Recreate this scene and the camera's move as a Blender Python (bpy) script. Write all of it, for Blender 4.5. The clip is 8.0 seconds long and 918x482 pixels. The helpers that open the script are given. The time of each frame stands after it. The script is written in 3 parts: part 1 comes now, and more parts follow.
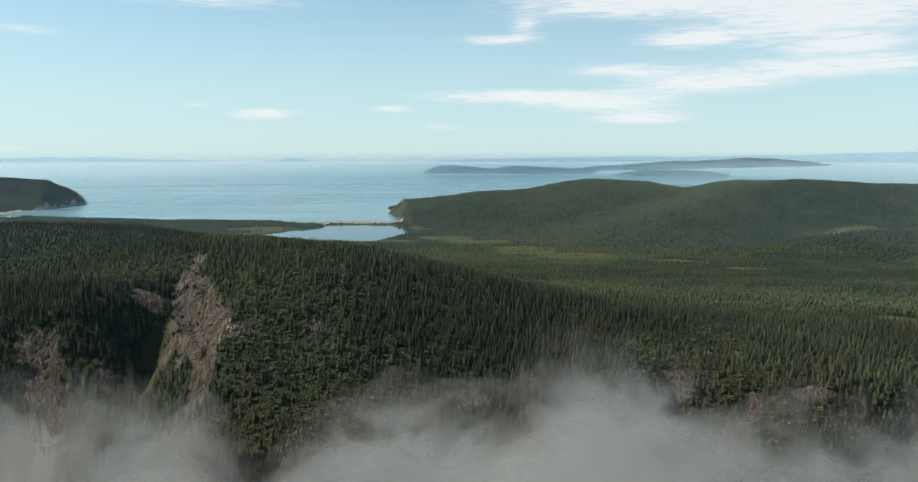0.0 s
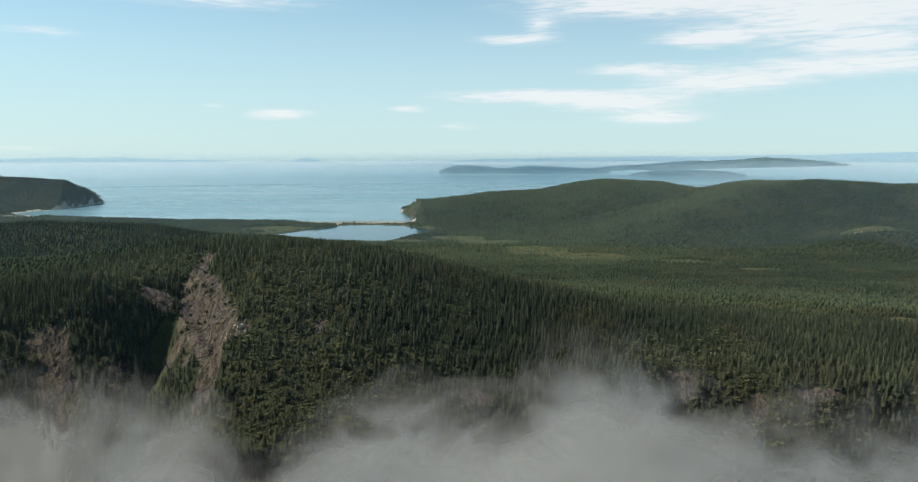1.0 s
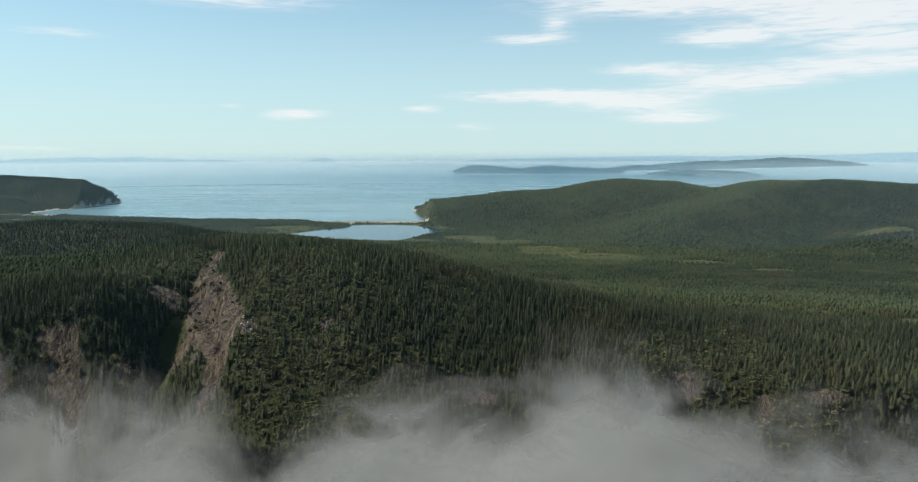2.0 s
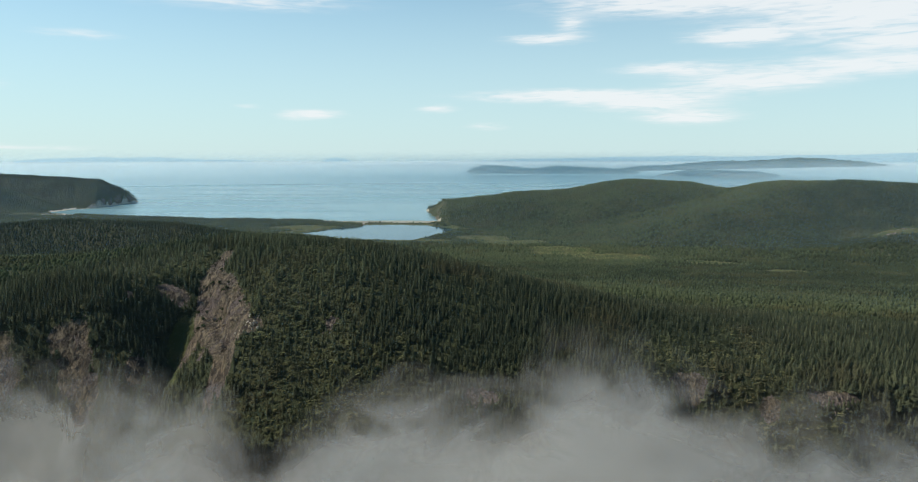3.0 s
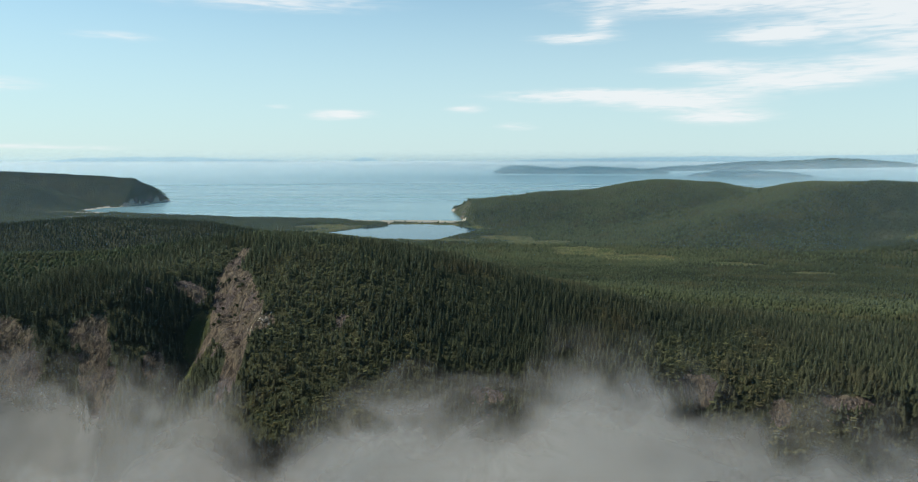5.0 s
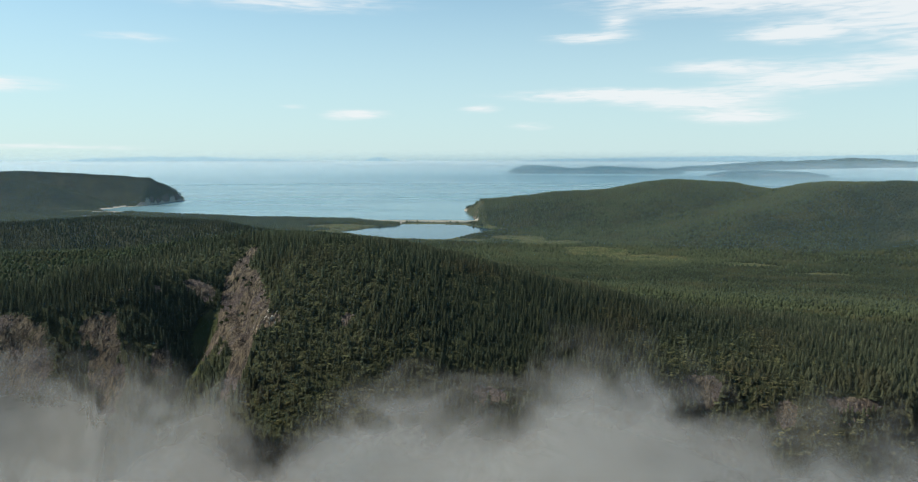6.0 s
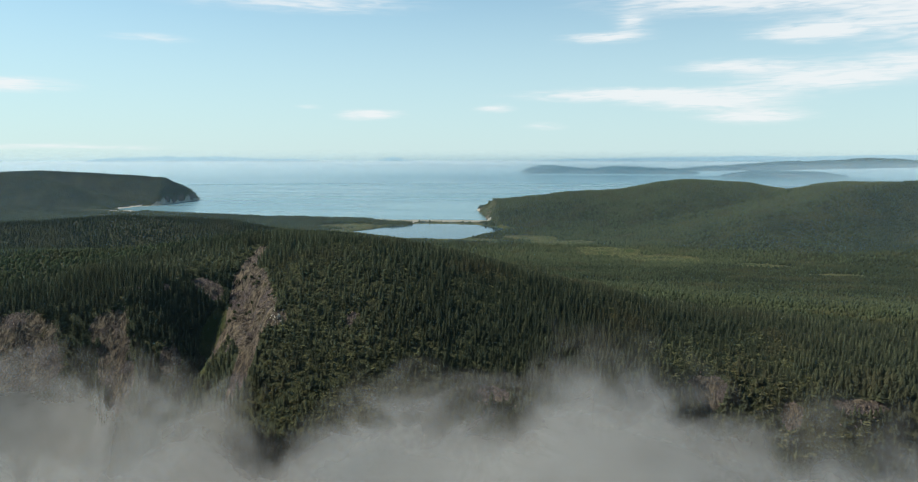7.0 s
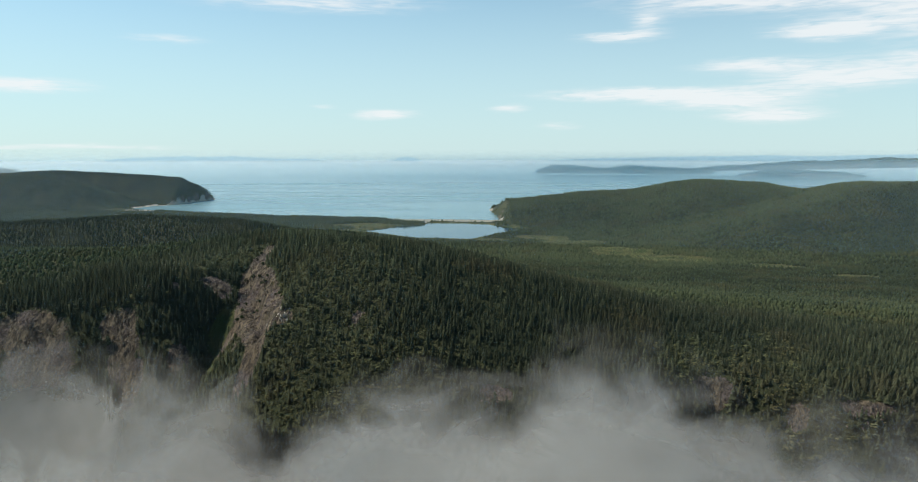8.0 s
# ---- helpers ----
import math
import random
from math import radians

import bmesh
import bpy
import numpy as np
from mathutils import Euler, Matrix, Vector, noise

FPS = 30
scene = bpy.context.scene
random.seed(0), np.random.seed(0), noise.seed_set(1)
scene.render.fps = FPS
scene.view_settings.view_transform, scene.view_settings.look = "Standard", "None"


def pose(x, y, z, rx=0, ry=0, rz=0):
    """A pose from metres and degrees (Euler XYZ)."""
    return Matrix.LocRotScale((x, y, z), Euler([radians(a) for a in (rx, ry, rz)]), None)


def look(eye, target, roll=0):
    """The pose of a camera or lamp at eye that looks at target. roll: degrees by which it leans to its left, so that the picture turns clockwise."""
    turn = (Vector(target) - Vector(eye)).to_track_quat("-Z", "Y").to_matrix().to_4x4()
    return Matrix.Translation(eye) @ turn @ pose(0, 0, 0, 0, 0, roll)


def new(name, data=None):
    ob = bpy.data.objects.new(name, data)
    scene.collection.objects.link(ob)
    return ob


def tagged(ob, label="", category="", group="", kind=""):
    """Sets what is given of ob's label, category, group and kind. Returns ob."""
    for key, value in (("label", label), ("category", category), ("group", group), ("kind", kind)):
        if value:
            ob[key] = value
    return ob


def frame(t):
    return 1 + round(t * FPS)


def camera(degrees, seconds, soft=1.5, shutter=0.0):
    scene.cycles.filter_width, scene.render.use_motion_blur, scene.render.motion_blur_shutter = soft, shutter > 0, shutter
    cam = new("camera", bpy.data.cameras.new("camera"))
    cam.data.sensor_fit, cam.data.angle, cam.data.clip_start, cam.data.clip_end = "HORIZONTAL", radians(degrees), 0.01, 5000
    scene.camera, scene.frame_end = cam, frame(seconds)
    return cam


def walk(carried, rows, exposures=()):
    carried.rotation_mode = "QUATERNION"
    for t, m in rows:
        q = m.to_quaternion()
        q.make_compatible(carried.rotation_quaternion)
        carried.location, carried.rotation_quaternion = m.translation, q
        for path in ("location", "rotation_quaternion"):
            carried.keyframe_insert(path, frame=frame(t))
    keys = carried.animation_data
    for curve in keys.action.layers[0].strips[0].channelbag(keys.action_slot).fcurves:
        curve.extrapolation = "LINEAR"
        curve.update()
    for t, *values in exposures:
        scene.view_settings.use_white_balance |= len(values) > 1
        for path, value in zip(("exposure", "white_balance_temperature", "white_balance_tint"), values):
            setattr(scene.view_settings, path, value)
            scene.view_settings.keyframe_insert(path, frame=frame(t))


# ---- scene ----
# ---- camera and its flight ----
EYE = 137.0
cam = camera(66.82, 8.0, soft=1.0)
ROWS = [
    (0.0, 0.00, 0.00, 0.00, 0.00, -7.13, 0.00),
    (0.5, 1.76, -0.16, -0.05, 0.60, -7.13, 0.02),
    (1.0, 3.53, -0.33, -0.10, 1.20, -7.13, 0.03),
    (1.5, 5.29, -0.49, -0.15, 1.80, -7.14, 0.04),
    (2.0, 7.05, -0.64, -0.20, 2.40, -7.14, 0.04),
    (2.5, 8.82, -0.79, -0.26, 2.99, -7.14, 0.04),
    (3.0, 10.58, -0.93, -0.31, 3.58, -7.13, 0.03),
    (3.5, 12.34, -1.06, -0.37, 4.17, -7.13, 0.02),
    (4.0, 14.09, -1.18, -0.42, 4.75, -7.13, 0.00),
    (4.5, 15.85, -1.28, -0.48, 5.34, -7.13, -0.01),
    (5.0, 17.59, -1.36, -0.53, 5.92, -7.13, -0.02),
    (5.5, 19.34, -1.42, -0.58, 6.50, -7.13, -0.03),
    (6.0, 21.08, -1.45, -0.62, 7.08, -7.14, -0.03),
    (6.5, 22.81, -1.46, -0.66, 7.66, -7.14, -0.03),
    (7.0, 24.53, -1.45, -0.70, 8.25, -7.15, -0.03),
    (7.5, 26.25, -1.40, -0.73, 8.83, -7.16, -0.01),
    (8.0, 27.96, -1.32, -0.75, 9.41, -7.17, 0.01),
]
walk(cam, [(t, pose(x, y, EYE + z, 90 + pitch, roll, yaw)) for t, x, y, z, yaw, pitch, roll in ROWS],
     exposures=[(0.0, 0.3), (8.0, 0.3)])

# ---- light ----
SUN_EL, SUN_AZ = radians(44), radians(-84)      # azimuth from +y towards +x
to_sun = Vector((math.sin(SUN_AZ) * math.cos(SUN_EL), math.cos(SUN_AZ) * math.cos(SUN_EL), math.sin(SUN_EL)))
sun = new("sun", bpy.data.lights.new("sun", "SUN"))
sun.data.energy, sun.data.angle, sun.data.color = 4.0, radians(1.2), (1.0, 0.94, 0.84)
sun.matrix_world = look(to_sun * 500, (0, 0, 0))

world = bpy.data.worlds.new("sky")
scene.world = world
world.use_nodes = True


class Nodes:
    """Short hand for a node tree."""

    def __init__(self, tree):
        self.tree = tree
        tree.nodes.clear()

    def add(self, kind, inputs=None, **props):
        n = self.tree.nodes.new(kind)
        for k, v in props.items():
            setattr(n, k, v)
        for k, v in (inputs or {}).items():
            s = n.inputs[k]
            if isinstance(v, bpy.types.NodeSocket):
                self.tree.links.new(v, s)
            else:
                s.default_value = v
        return n

    def math(self, op, a, b=0.0, c=0.0, clamp=False):
        return self.add("ShaderNodeMath", {0: a, 1: b, 2: c}, operation=op, use_clamp=clamp).outputs[0]

    def mix(self, fac, a, b, blend="MIX"):
        n = self.add("ShaderNodeMix", {0: fac, 6: a, 7: b}, data_type="RGBA", blend_type=blend)
        return n.outputs[2]

    def noise(self, vec, scale, detail=4.0, rough=0.55, distort=0.0):
        return self.add("ShaderNodeTexNoise", {"Vector": vec, "Scale": scale, "Detail": detail, "Roughness": rough,
                                               "Distortion": distort}).outputs[0]

    def ramp(self, fac, lo, hi, a=0.0, b=1.0):
        return self.add("ShaderNodeMapRange", {0: fac, 1: lo, 2: hi, 3: a, 4: b}, interpolation_type="SMOOTHSTEP").outputs[0]

    def stretch(self, vec, s):
        return self.add("ShaderNodeVectorMath", {0: vec, 1: s}, operation="MULTIPLY").outputs[0]


# Sky with streaks of high cloud. Each bank: azimuth and elevation (degrees), half sizes, strength.
CLOUDS = [
    (-21.0, 11.6, 9.5, 0.85, 0.62), (-31.7, 8.4, 2.9, 0.33, 0.5), (-15.5, 3.1, 2.5, 0.39, 0.9), (-20.3, 3.7, 1.1, 0.22, 0.45), (-5.4, 3.6, 1.5, 0.28, 0.8),
    (-1.4, 2.2, 1.7, 0.33, 0.55), (3.4, 9.0, 3.2, 0.44, 0.85), (5.3, 10.1, 1.3, 0.67, 0.55), (14.0, 11.6, 10.0, 1.22, 1.0), (27.4, 10.0, 8.4, 2.22, 1.05),
    (18.0, 8.7, 3.5, 0.55, 1.0), (28.5, 7.6, 3.5, 0.44, 0.8), (28.5, 6.2, 8.2, 0.72, 0.95), (13.1, 6.5, 4.0, 0.5, 0.95), (18.9, 5.3, 5.2, 0.72, 0.95),
    (5.6, 4.6, 7.9, 0.5, 1.05), (11.7, 3.9, 5.6, 0.55, 0.85), (14.4, 2.8, 3.7, 0.47, 0.95), (-41.3, 4.7, 4.0, 0.55, 0.95), (-39, 0.5, 8, 0.25, 0.6),
]
w = Nodes(world.node_tree)
sky = w.add("ShaderNodeTexSky", sky_type="NISHITA", sun_disc=False, sun_elevation=SUN_EL, sun_rotation=SUN_AZ,
            altitude=100, air_density=1.0, dust_density=0.2, ozone_density=1.0)
dirn = w.add("ShaderNodeTexCoord").outputs["Generated"]
sep = w.add("ShaderNodeSeparateXYZ", {0: dirn})
az = w.math("MULTIPLY", w.math("ARCTAN2", sep.outputs[0], sep.outputs[1]), 57.2958)
el = w.math("MULTIPLY", w.math("ARCSINE", sep.outputs[2]), 57.2958)
flat = w.add("ShaderNodeCombineXYZ", {0: w.math("MULTIPLY", az, 0.09), 1: w.math("MULTIPLY", el, 0.5), 2: 0.0}).outputs[0]
warp = w.noise(flat, 1.6, 3.0)
cover = 0.0
for a0, e0, da, de, s in CLOUDS:
    e_bent = w.math("ADD", el, w.math("MULTIPLY", w.math("SUBTRACT", warp, 0.5), 0.8))
    u = w.math("POWER", w.math("ABSOLUTE", w.math("DIVIDE", w.math("SUBTRACT", az, a0), da)), 2.0)
    v = w.math("POWER", w.math("ABSOLUTE", w.math("DIVIDE", w.math("SUBTRACT", e_bent, e0), de)), 2.0)
    blob = w.math("MULTIPLY", w.math("EXPONENT", w.math("MULTIPLY", w.math("ADD", u, v), -1.0)), s)
    cover = w.math("ADD", cover, blob)
wisps = w.noise(w.stretch(flat, (1.0, 1.5, 1.0)), 5.0, 5.0, 0.52, 0.5)
thick = w.ramp(w.math("MULTIPLY", cover, w.math("ADD", 0.0, w.math("MULTIPLY", wisps, 1.75))), 0.06, 0.85)
elsewhere = w.math("MULTIPLY", w.ramp(w.noise(dirn, 3.0, 6.0), 0.55, 0.8), w.ramp(el, 14.0, 30.0))
thick = w.math("MAXIMUM", thick, w.math("MULTIPLY", elsewhere, 0.6))
blue = w.mix(1.0, sky.outputs[0], (0.7, 1.01, 1.02, 1), "MULTIPLY")
veil_low = w.ramp(el, 22.0, -0.5, 0.0, 0.8)
pale = w.mix(veil_low, blue, (4.95, 6.4, 6.95, 1))
pale = w.mix(w.math("MULTIPLY", thick, 0.85), pale, (7.25, 7.5, 7.6, 1))
w.add("ShaderNodeOutputWorld", {0: w.add("ShaderNodeBackground", {0: pale, 1: 0.1}).outputs[0]})


# ---- materials ----
def material(name):
    m = bpy.data.materials.new(name)
    m.use_nodes = True
    return m, Nodes(m.node_tree)


def finish(n, colour, rough=0.8, bump=None, strength=0.5, dist=0.2, spec=0.3, **more):
    ins = {"Base Color": colour, "Roughness": rough, "Specular IOR Level": spec}
    ins.update(more)
    if bump is not None:
        ins["Normal"] = n.add("ShaderNodeBump", {"Strength": strength, "Distance": dist, "Height": bump}).outputs[0]
    b = n.add("ShaderNodeBsdfPrincipled", ins)
    n.add("ShaderNodeOutputMaterial", {0: b.outputs[0]})


def position(n):
    return n.add("ShaderNodeNewGeometry").outputs["Position"]


def attr(n, name):
    return n.add("ShaderNodeAttribute", attribute_name=name).outputs["Fac"]


def ground_material():
    m, n = material("ground_cover")
    p = position(n)
    big, mid, fine = n.noise(p, 0.02, 5.0), n.noise(p, 0.18, 5.0), n.noise(p, 1.3, 6.0, 0.65)
    floor = n.mix(n.ramp(mid, 0.35, 0.65), (0.034, 0.045, 0.02, 1), (0.064, 0.072, 0.03, 1))
    floor = n.mix(n.ramp(big, 0.4, 0.65), floor, (0.075, 0.076, 0.034, 1))
    grass = n.mix(n.ramp(n.noise(p, 0.05, 5.0, 0.6), 0.35, 0.65), (0.06, 0.08, 0.024, 1), (0.13, 0.12, 0.045, 1))
    strata = n.noise(n.stretch(p, (0.55, 0.3, 0.3)), 0.9, 6.0, 0.65, 0.9)
    rock = n.mix(n.ramp(strata, 0.38, 0.66), (0.06, 0.048, 0.037, 1), (0.25, 0.197, 0.128, 1))
    rock = n.mix(n.ramp(fine, 0.58, 0.75, 0.0, 0.7), rock, (0.24, 0.2, 0.155, 1))
    rock = n.mix(n.ramp(mid, 0.5, 0.7, 0.0, 0.8), rock, (0.085, 0.08, 0.032, 1))
    rock = n.mix(n.ramp(n.noise(p, 0.09, 4.0, 0.6), 0.48, 0.6, 0.0, 0.8), rock, n.mix(n.ramp(fine, 0.35, 0.65), (0.06, 0.047, 0.043, 1), (0.2, 0.158, 0.145, 1)))
    sand = n.mix(mid, (0.3, 0.3, 0.22, 1), (0.5, 0.42, 0.33, 1))
    edge = n.math("ADD", n.math("MULTIPLY", n.math("SUBTRACT", fine, 0.5), 1.2), n.math("MULTIPLY", n.math("SUBTRACT", mid, 0.5), 0.9))
    c = n.mix(n.ramp(n.math("ADD", attr(n, "meadow"), edge), 0.35, 0.65), floor, grass)
    c = n.mix(n.ramp(n.math("ADD", attr(n, "rock"), edge), 0.38, 0.6), c, rock)
    c = n.mix(n.ramp(n.math("ADD", attr(n, "sand"), edge), 0.4, 0.6), c, sand)
    finish(n, c, 0.95, n.math("ADD", fine, n.math("MULTIPLY", strata, 2.0)), 1.0, 1.6, 0.15)
    return m


def foliage_material(name, dark, light, brown=(0.06, 0.045, 0.02, 1)):
    m, n = material(name)
    p = position(n)
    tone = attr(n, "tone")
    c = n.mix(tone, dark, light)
    c = n.mix(n.ramp(n.noise(p, 0.025, 3.0), 0.48, 0.7, 0.0, 0.6), c, brown)
    c = n.mix(n.ramp(n.noise(p, 2.2, 5.0, 0.65), 0.4, 0.7, 0.0, 0.55), c, (0.045, 0.051, 0.028, 1))
    d = n.add("ShaderNodeBsdfDiffuse", {0: c, 1: 0.6})
    t = n.add("ShaderNodeBsdfTranslucent", {0: n.mix(0.3, c, (0.1, 0.12, 0.02, 1))})
    n.add("ShaderNodeOutputMaterial", {0: n.add("ShaderNodeMixShader", {0: 0.22, 1: d.outputs[0], 2: t.outputs[0]}).outputs[0]})
    return m


def bark_material():
    m, n = material("bark")
    p = position(n)
    c = n.mix(n.noise(n.stretch(p, (1, 1, 0.2)), 6.0), (0.05, 0.04, 0.03, 1), (0.16, 0.13, 0.1, 1))
    finish(n, c, 0.9, n.noise(n.stretch(p, (1, 1, 0.2)), 9.0), 0.6, 0.05)
    return m


def water_material(name, base, rough, wave):
    m, n = material(name)
    p = position(n)
    streak = n.noise(n.stretch(p, (0.2, 0.8, 1.0)), 0.004, 4.0, 0.55, 1.2)
    ripple = n.math("ADD", n.noise(n.stretch(p, (0.5, 1.0, 1.0)), 0.25, 5.0, 0.6), n.math("MULTIPLY", n.noise(p, 0.03, 3.0), 2.0))
    r = n.ramp(streak, 0.35, 0.68, rough * 0.75, rough * 1.25)
    c = n.mix(n.ramp(streak, 0.4, 0.65), base, tuple(v * 1.2 for v in base[:3]) + (1,))
    finish(n, c, r, ripple, wave, 1.0, 0.5, IOR=1.33)
    return m


def haze_material(name, opacity, eye, low, high, tint):
    m, n = material(name)
    p = position(n)
    z = n.add("ShaderNodeSeparateXYZ", {0: p}).outputs[2]
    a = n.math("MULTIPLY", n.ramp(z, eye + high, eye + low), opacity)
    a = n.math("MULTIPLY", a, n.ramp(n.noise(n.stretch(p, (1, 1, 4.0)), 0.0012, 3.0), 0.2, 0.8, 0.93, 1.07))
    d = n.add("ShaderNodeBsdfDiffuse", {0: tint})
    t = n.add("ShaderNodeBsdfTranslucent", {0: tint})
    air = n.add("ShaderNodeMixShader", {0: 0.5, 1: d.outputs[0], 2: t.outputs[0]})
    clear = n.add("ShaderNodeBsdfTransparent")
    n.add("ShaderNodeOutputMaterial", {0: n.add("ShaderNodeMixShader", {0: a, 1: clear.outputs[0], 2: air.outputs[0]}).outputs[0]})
    return m


def fog_material():
    m, n = material("low_cloud")
    p = position(n)
    rise = attr(n, "depth")                       # metres below the bank's mean top
    q = n.stretch(p, (0.8, 0.8, 1.1))
    billow = n.noise(q, 0.055, 7.0, 0.55, 0.8)
    body = n.math("ADD", n.math("MULTIPLY", rise, 0.085), n.math("MULTIPLY", n.math("SUBTRACT", billow, 0.5), 3.4))
    a = n.math("MULTIPLY", n.ramp(body, -0.1, 1.1), n.ramp(n.noise(p, 0.022, 3.0), 0.32, 0.62, 0.42, 0.72))
    a = n.math("MULTIPLY", a, attr(n, "fade"))
    puff = n.add("ShaderNodeTexNoise", {"Vector": q, "Scale": 0.06, "Detail": 4.0, "Roughness": 0.5}).outputs["Color"]
    lean = n.add("ShaderNodeVectorMath", {0: puff, 1: (-0.75, -0.8, 0.1)}, operation="ADD").outputs[0]
    lean = n.add("ShaderNodeVectorMath", {0: lean}, operation="NORMALIZE").outputs[0]
    d = n.add("ShaderNodeBsdfDiffuse", {0: (0.43, 0.43, 0.405, 1), "Normal": lean})
    t = n.add("ShaderNodeBsdfTranslucent", {0: (0.43, 0.43, 0.405, 1), "Normal": lean})
    air = n.add("ShaderNodeMixShader", {0: 0.5, 1: d.outputs[0], 2: t.outputs[0]})
    clear = n.add("ShaderNodeBsdfTransparent")
    n.add("ShaderNodeOutputMaterial", {0: n.add("ShaderNodeMixShader", {0: a, 1: clear.outputs[0], 2: air.outputs[0]}).outputs[0]})
    return m


def backdrop_material():
    m, n = material("far_sea_haze_glow")
    p = position(n)
    z = n.add("ShaderNodeSeparateXYZ", {0: p}).outputs[2]
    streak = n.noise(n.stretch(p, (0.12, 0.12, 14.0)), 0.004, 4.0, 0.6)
    # glowing colour holds the haze, paler with height, and the sea's bright streaks
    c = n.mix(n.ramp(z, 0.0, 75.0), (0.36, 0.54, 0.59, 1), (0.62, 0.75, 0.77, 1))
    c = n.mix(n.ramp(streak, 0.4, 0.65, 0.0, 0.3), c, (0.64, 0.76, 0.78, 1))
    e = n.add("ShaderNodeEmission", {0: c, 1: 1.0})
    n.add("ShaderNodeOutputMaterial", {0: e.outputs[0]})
    return m


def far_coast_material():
    m, n = material("far_coast_haze_glow")
    # emits pale blue: the haze before the coast is put into its glow
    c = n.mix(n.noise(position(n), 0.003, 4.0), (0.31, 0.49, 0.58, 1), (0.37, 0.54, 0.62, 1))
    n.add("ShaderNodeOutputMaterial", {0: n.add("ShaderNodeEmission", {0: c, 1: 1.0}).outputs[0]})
    return m


GROUND = ground_material()
SPRUCE = foliage_material("spruce_needles", (0.06, 0.073, 0.045, 1), (0.19, 0.205, 0.11, 1), (0.125, 0.108, 0.058, 1))
WOOD = foliage_material("mixed_wood_leaves", (0.031, 0.043, 0.025, 1), (0.12, 0.142, 0.068, 1), (0.105, 0.095, 0.045, 1))
SHRUB = foliage_material("shrub_leaves", (0.115, 0.125, 0.058, 1), (0.25, 0.25, 0.115, 1), (0.19, 0.155, 0.075, 1))
BARK = bark_material()
SEA = water_material("sea_water", (0.15, 0.255, 0.27, 1), 0.22, 0.04)
LAKE = water_material("lake_water", (0.02, 0.05, 0.07, 1), 0.08, 0.03)


# ---- numbers for the land ----
def hashed(ix, iy, seed):
    v = np.sin(ix * 127.1 + iy * 311.7 + seed * 74.7) * 43758.5453
    return v - np.floor(v)


def value_noise(x, y, seed=0):
    ix, iy = np.floor(x), np.floor(y)
    fx, fy = x - ix, y - iy
    fx, fy = fx * fx * (3 - 2 * fx), fy * fy * (3 - 2 * fy)
    a, b = hashed(ix, iy, seed), hashed(ix + 1, iy, seed)
    c, d = hashed(ix, iy + 1, seed), hashed(ix + 1, iy + 1, seed)
    return (a + (b - a) * fx) * (1 - fy) + (c + (d - c) * fx) * fy


def fbm(x, y, scale, octaves=4, seed=0, gain=0.5):
    """Noise about 0, within about -1 to 1; scale is the size of its largest swell in metres."""
    total, amp, norm = 0.0, 1.0, 0.0
    for k in range(octaves):
        total = total + amp * (value_noise(x / scale, y / scale, seed + k) * 2 - 1)
        norm, amp, scale = norm + amp, amp * gain, scale * 0.5
    return total / norm


def step(v, lo, hi):
    t = np.clip((v - lo) / (hi - lo), 0, 1)
    return t * t * (3 - 2 * t)


def smooth_min(a, b, k):
    t = np.clip(0.5 + 0.5 * (b - a) / k, 0, 1)
    return b + (a - b) * t - k * t * (1 - t)


def smooth_max(a, b, k):
    return -smooth_min(-a, -b, k)


def ridge(x, y, points, width):
    """A rounded ridge along a line of crest points (x, y, height), sinking to -6 m on both sides."""
    best = np.full(np.shape(x), -6.0)
    for (x0, y0, z0), (x1, y1, z1) in zip(points, points[1:]):
        dx, dy = x1 - x0, y1 - y0
        t = np.clip(((x - x0) * dx + (y - y0) * dy) / (dx * dx + dy * dy), 0, 1)
        d2 = (x - x0 - t * dx) ** 2 + (y - y0 - t * dy) ** 2
        best = np.maximum(best, (z0 + (z1 - z0) * t + 6) * np.exp(-d2 / (2 * width * width)) - 6)
    return best


LEFT_RIDGE = [(-640, 420, 88), (-396, 470, 84), (-335, 520, 86), (-270, 550, 80), (-190, 575, 68), (-100, 620, 46), (0, 690, 24)]
CAPE_HILL = [(-100, 1490, 42), (60, 1480, 61), (150, 1475, 65), (282, 1474, 80), (393, 1480, 75), (500, 1500, 64), (760, 1560, 58)]
EAST_HILL = [(420, 1190, 66), (490, 1200, 91), (580, 1200, 92), (673, 1200, 87), (800, 1180, 82), (1050, 1150, 80)]
EAST_SPUR = [(490, 1200, 80), (330, 1140, 46), (170, 1120, 14)]
SHOULDER = [(900, 1030, 84), (780, 1000, 72), (650, 960, 56), (510, 905, 34), (420, 850, 22)]
WEST_HEAD = [(-1030, 1830, 56), (-1100, 1830, 66), (-1277, 1830, 79), (-1461, 1800, 85), (-1620, 1760, 80), (-2000, 1700, 84)]
WEST_SPUR = [(-1190, 1830, 72), (-1130, 1770, 50), (-1085, 1715, 10)]
WEST_FOOT = [(-1139, 1640, 3), (-1181, 1620, 39), (-1214, 1600, 59), (-1297, 1580, 74), (-1414, 1560, 73), (-1700, 1520, 78)]


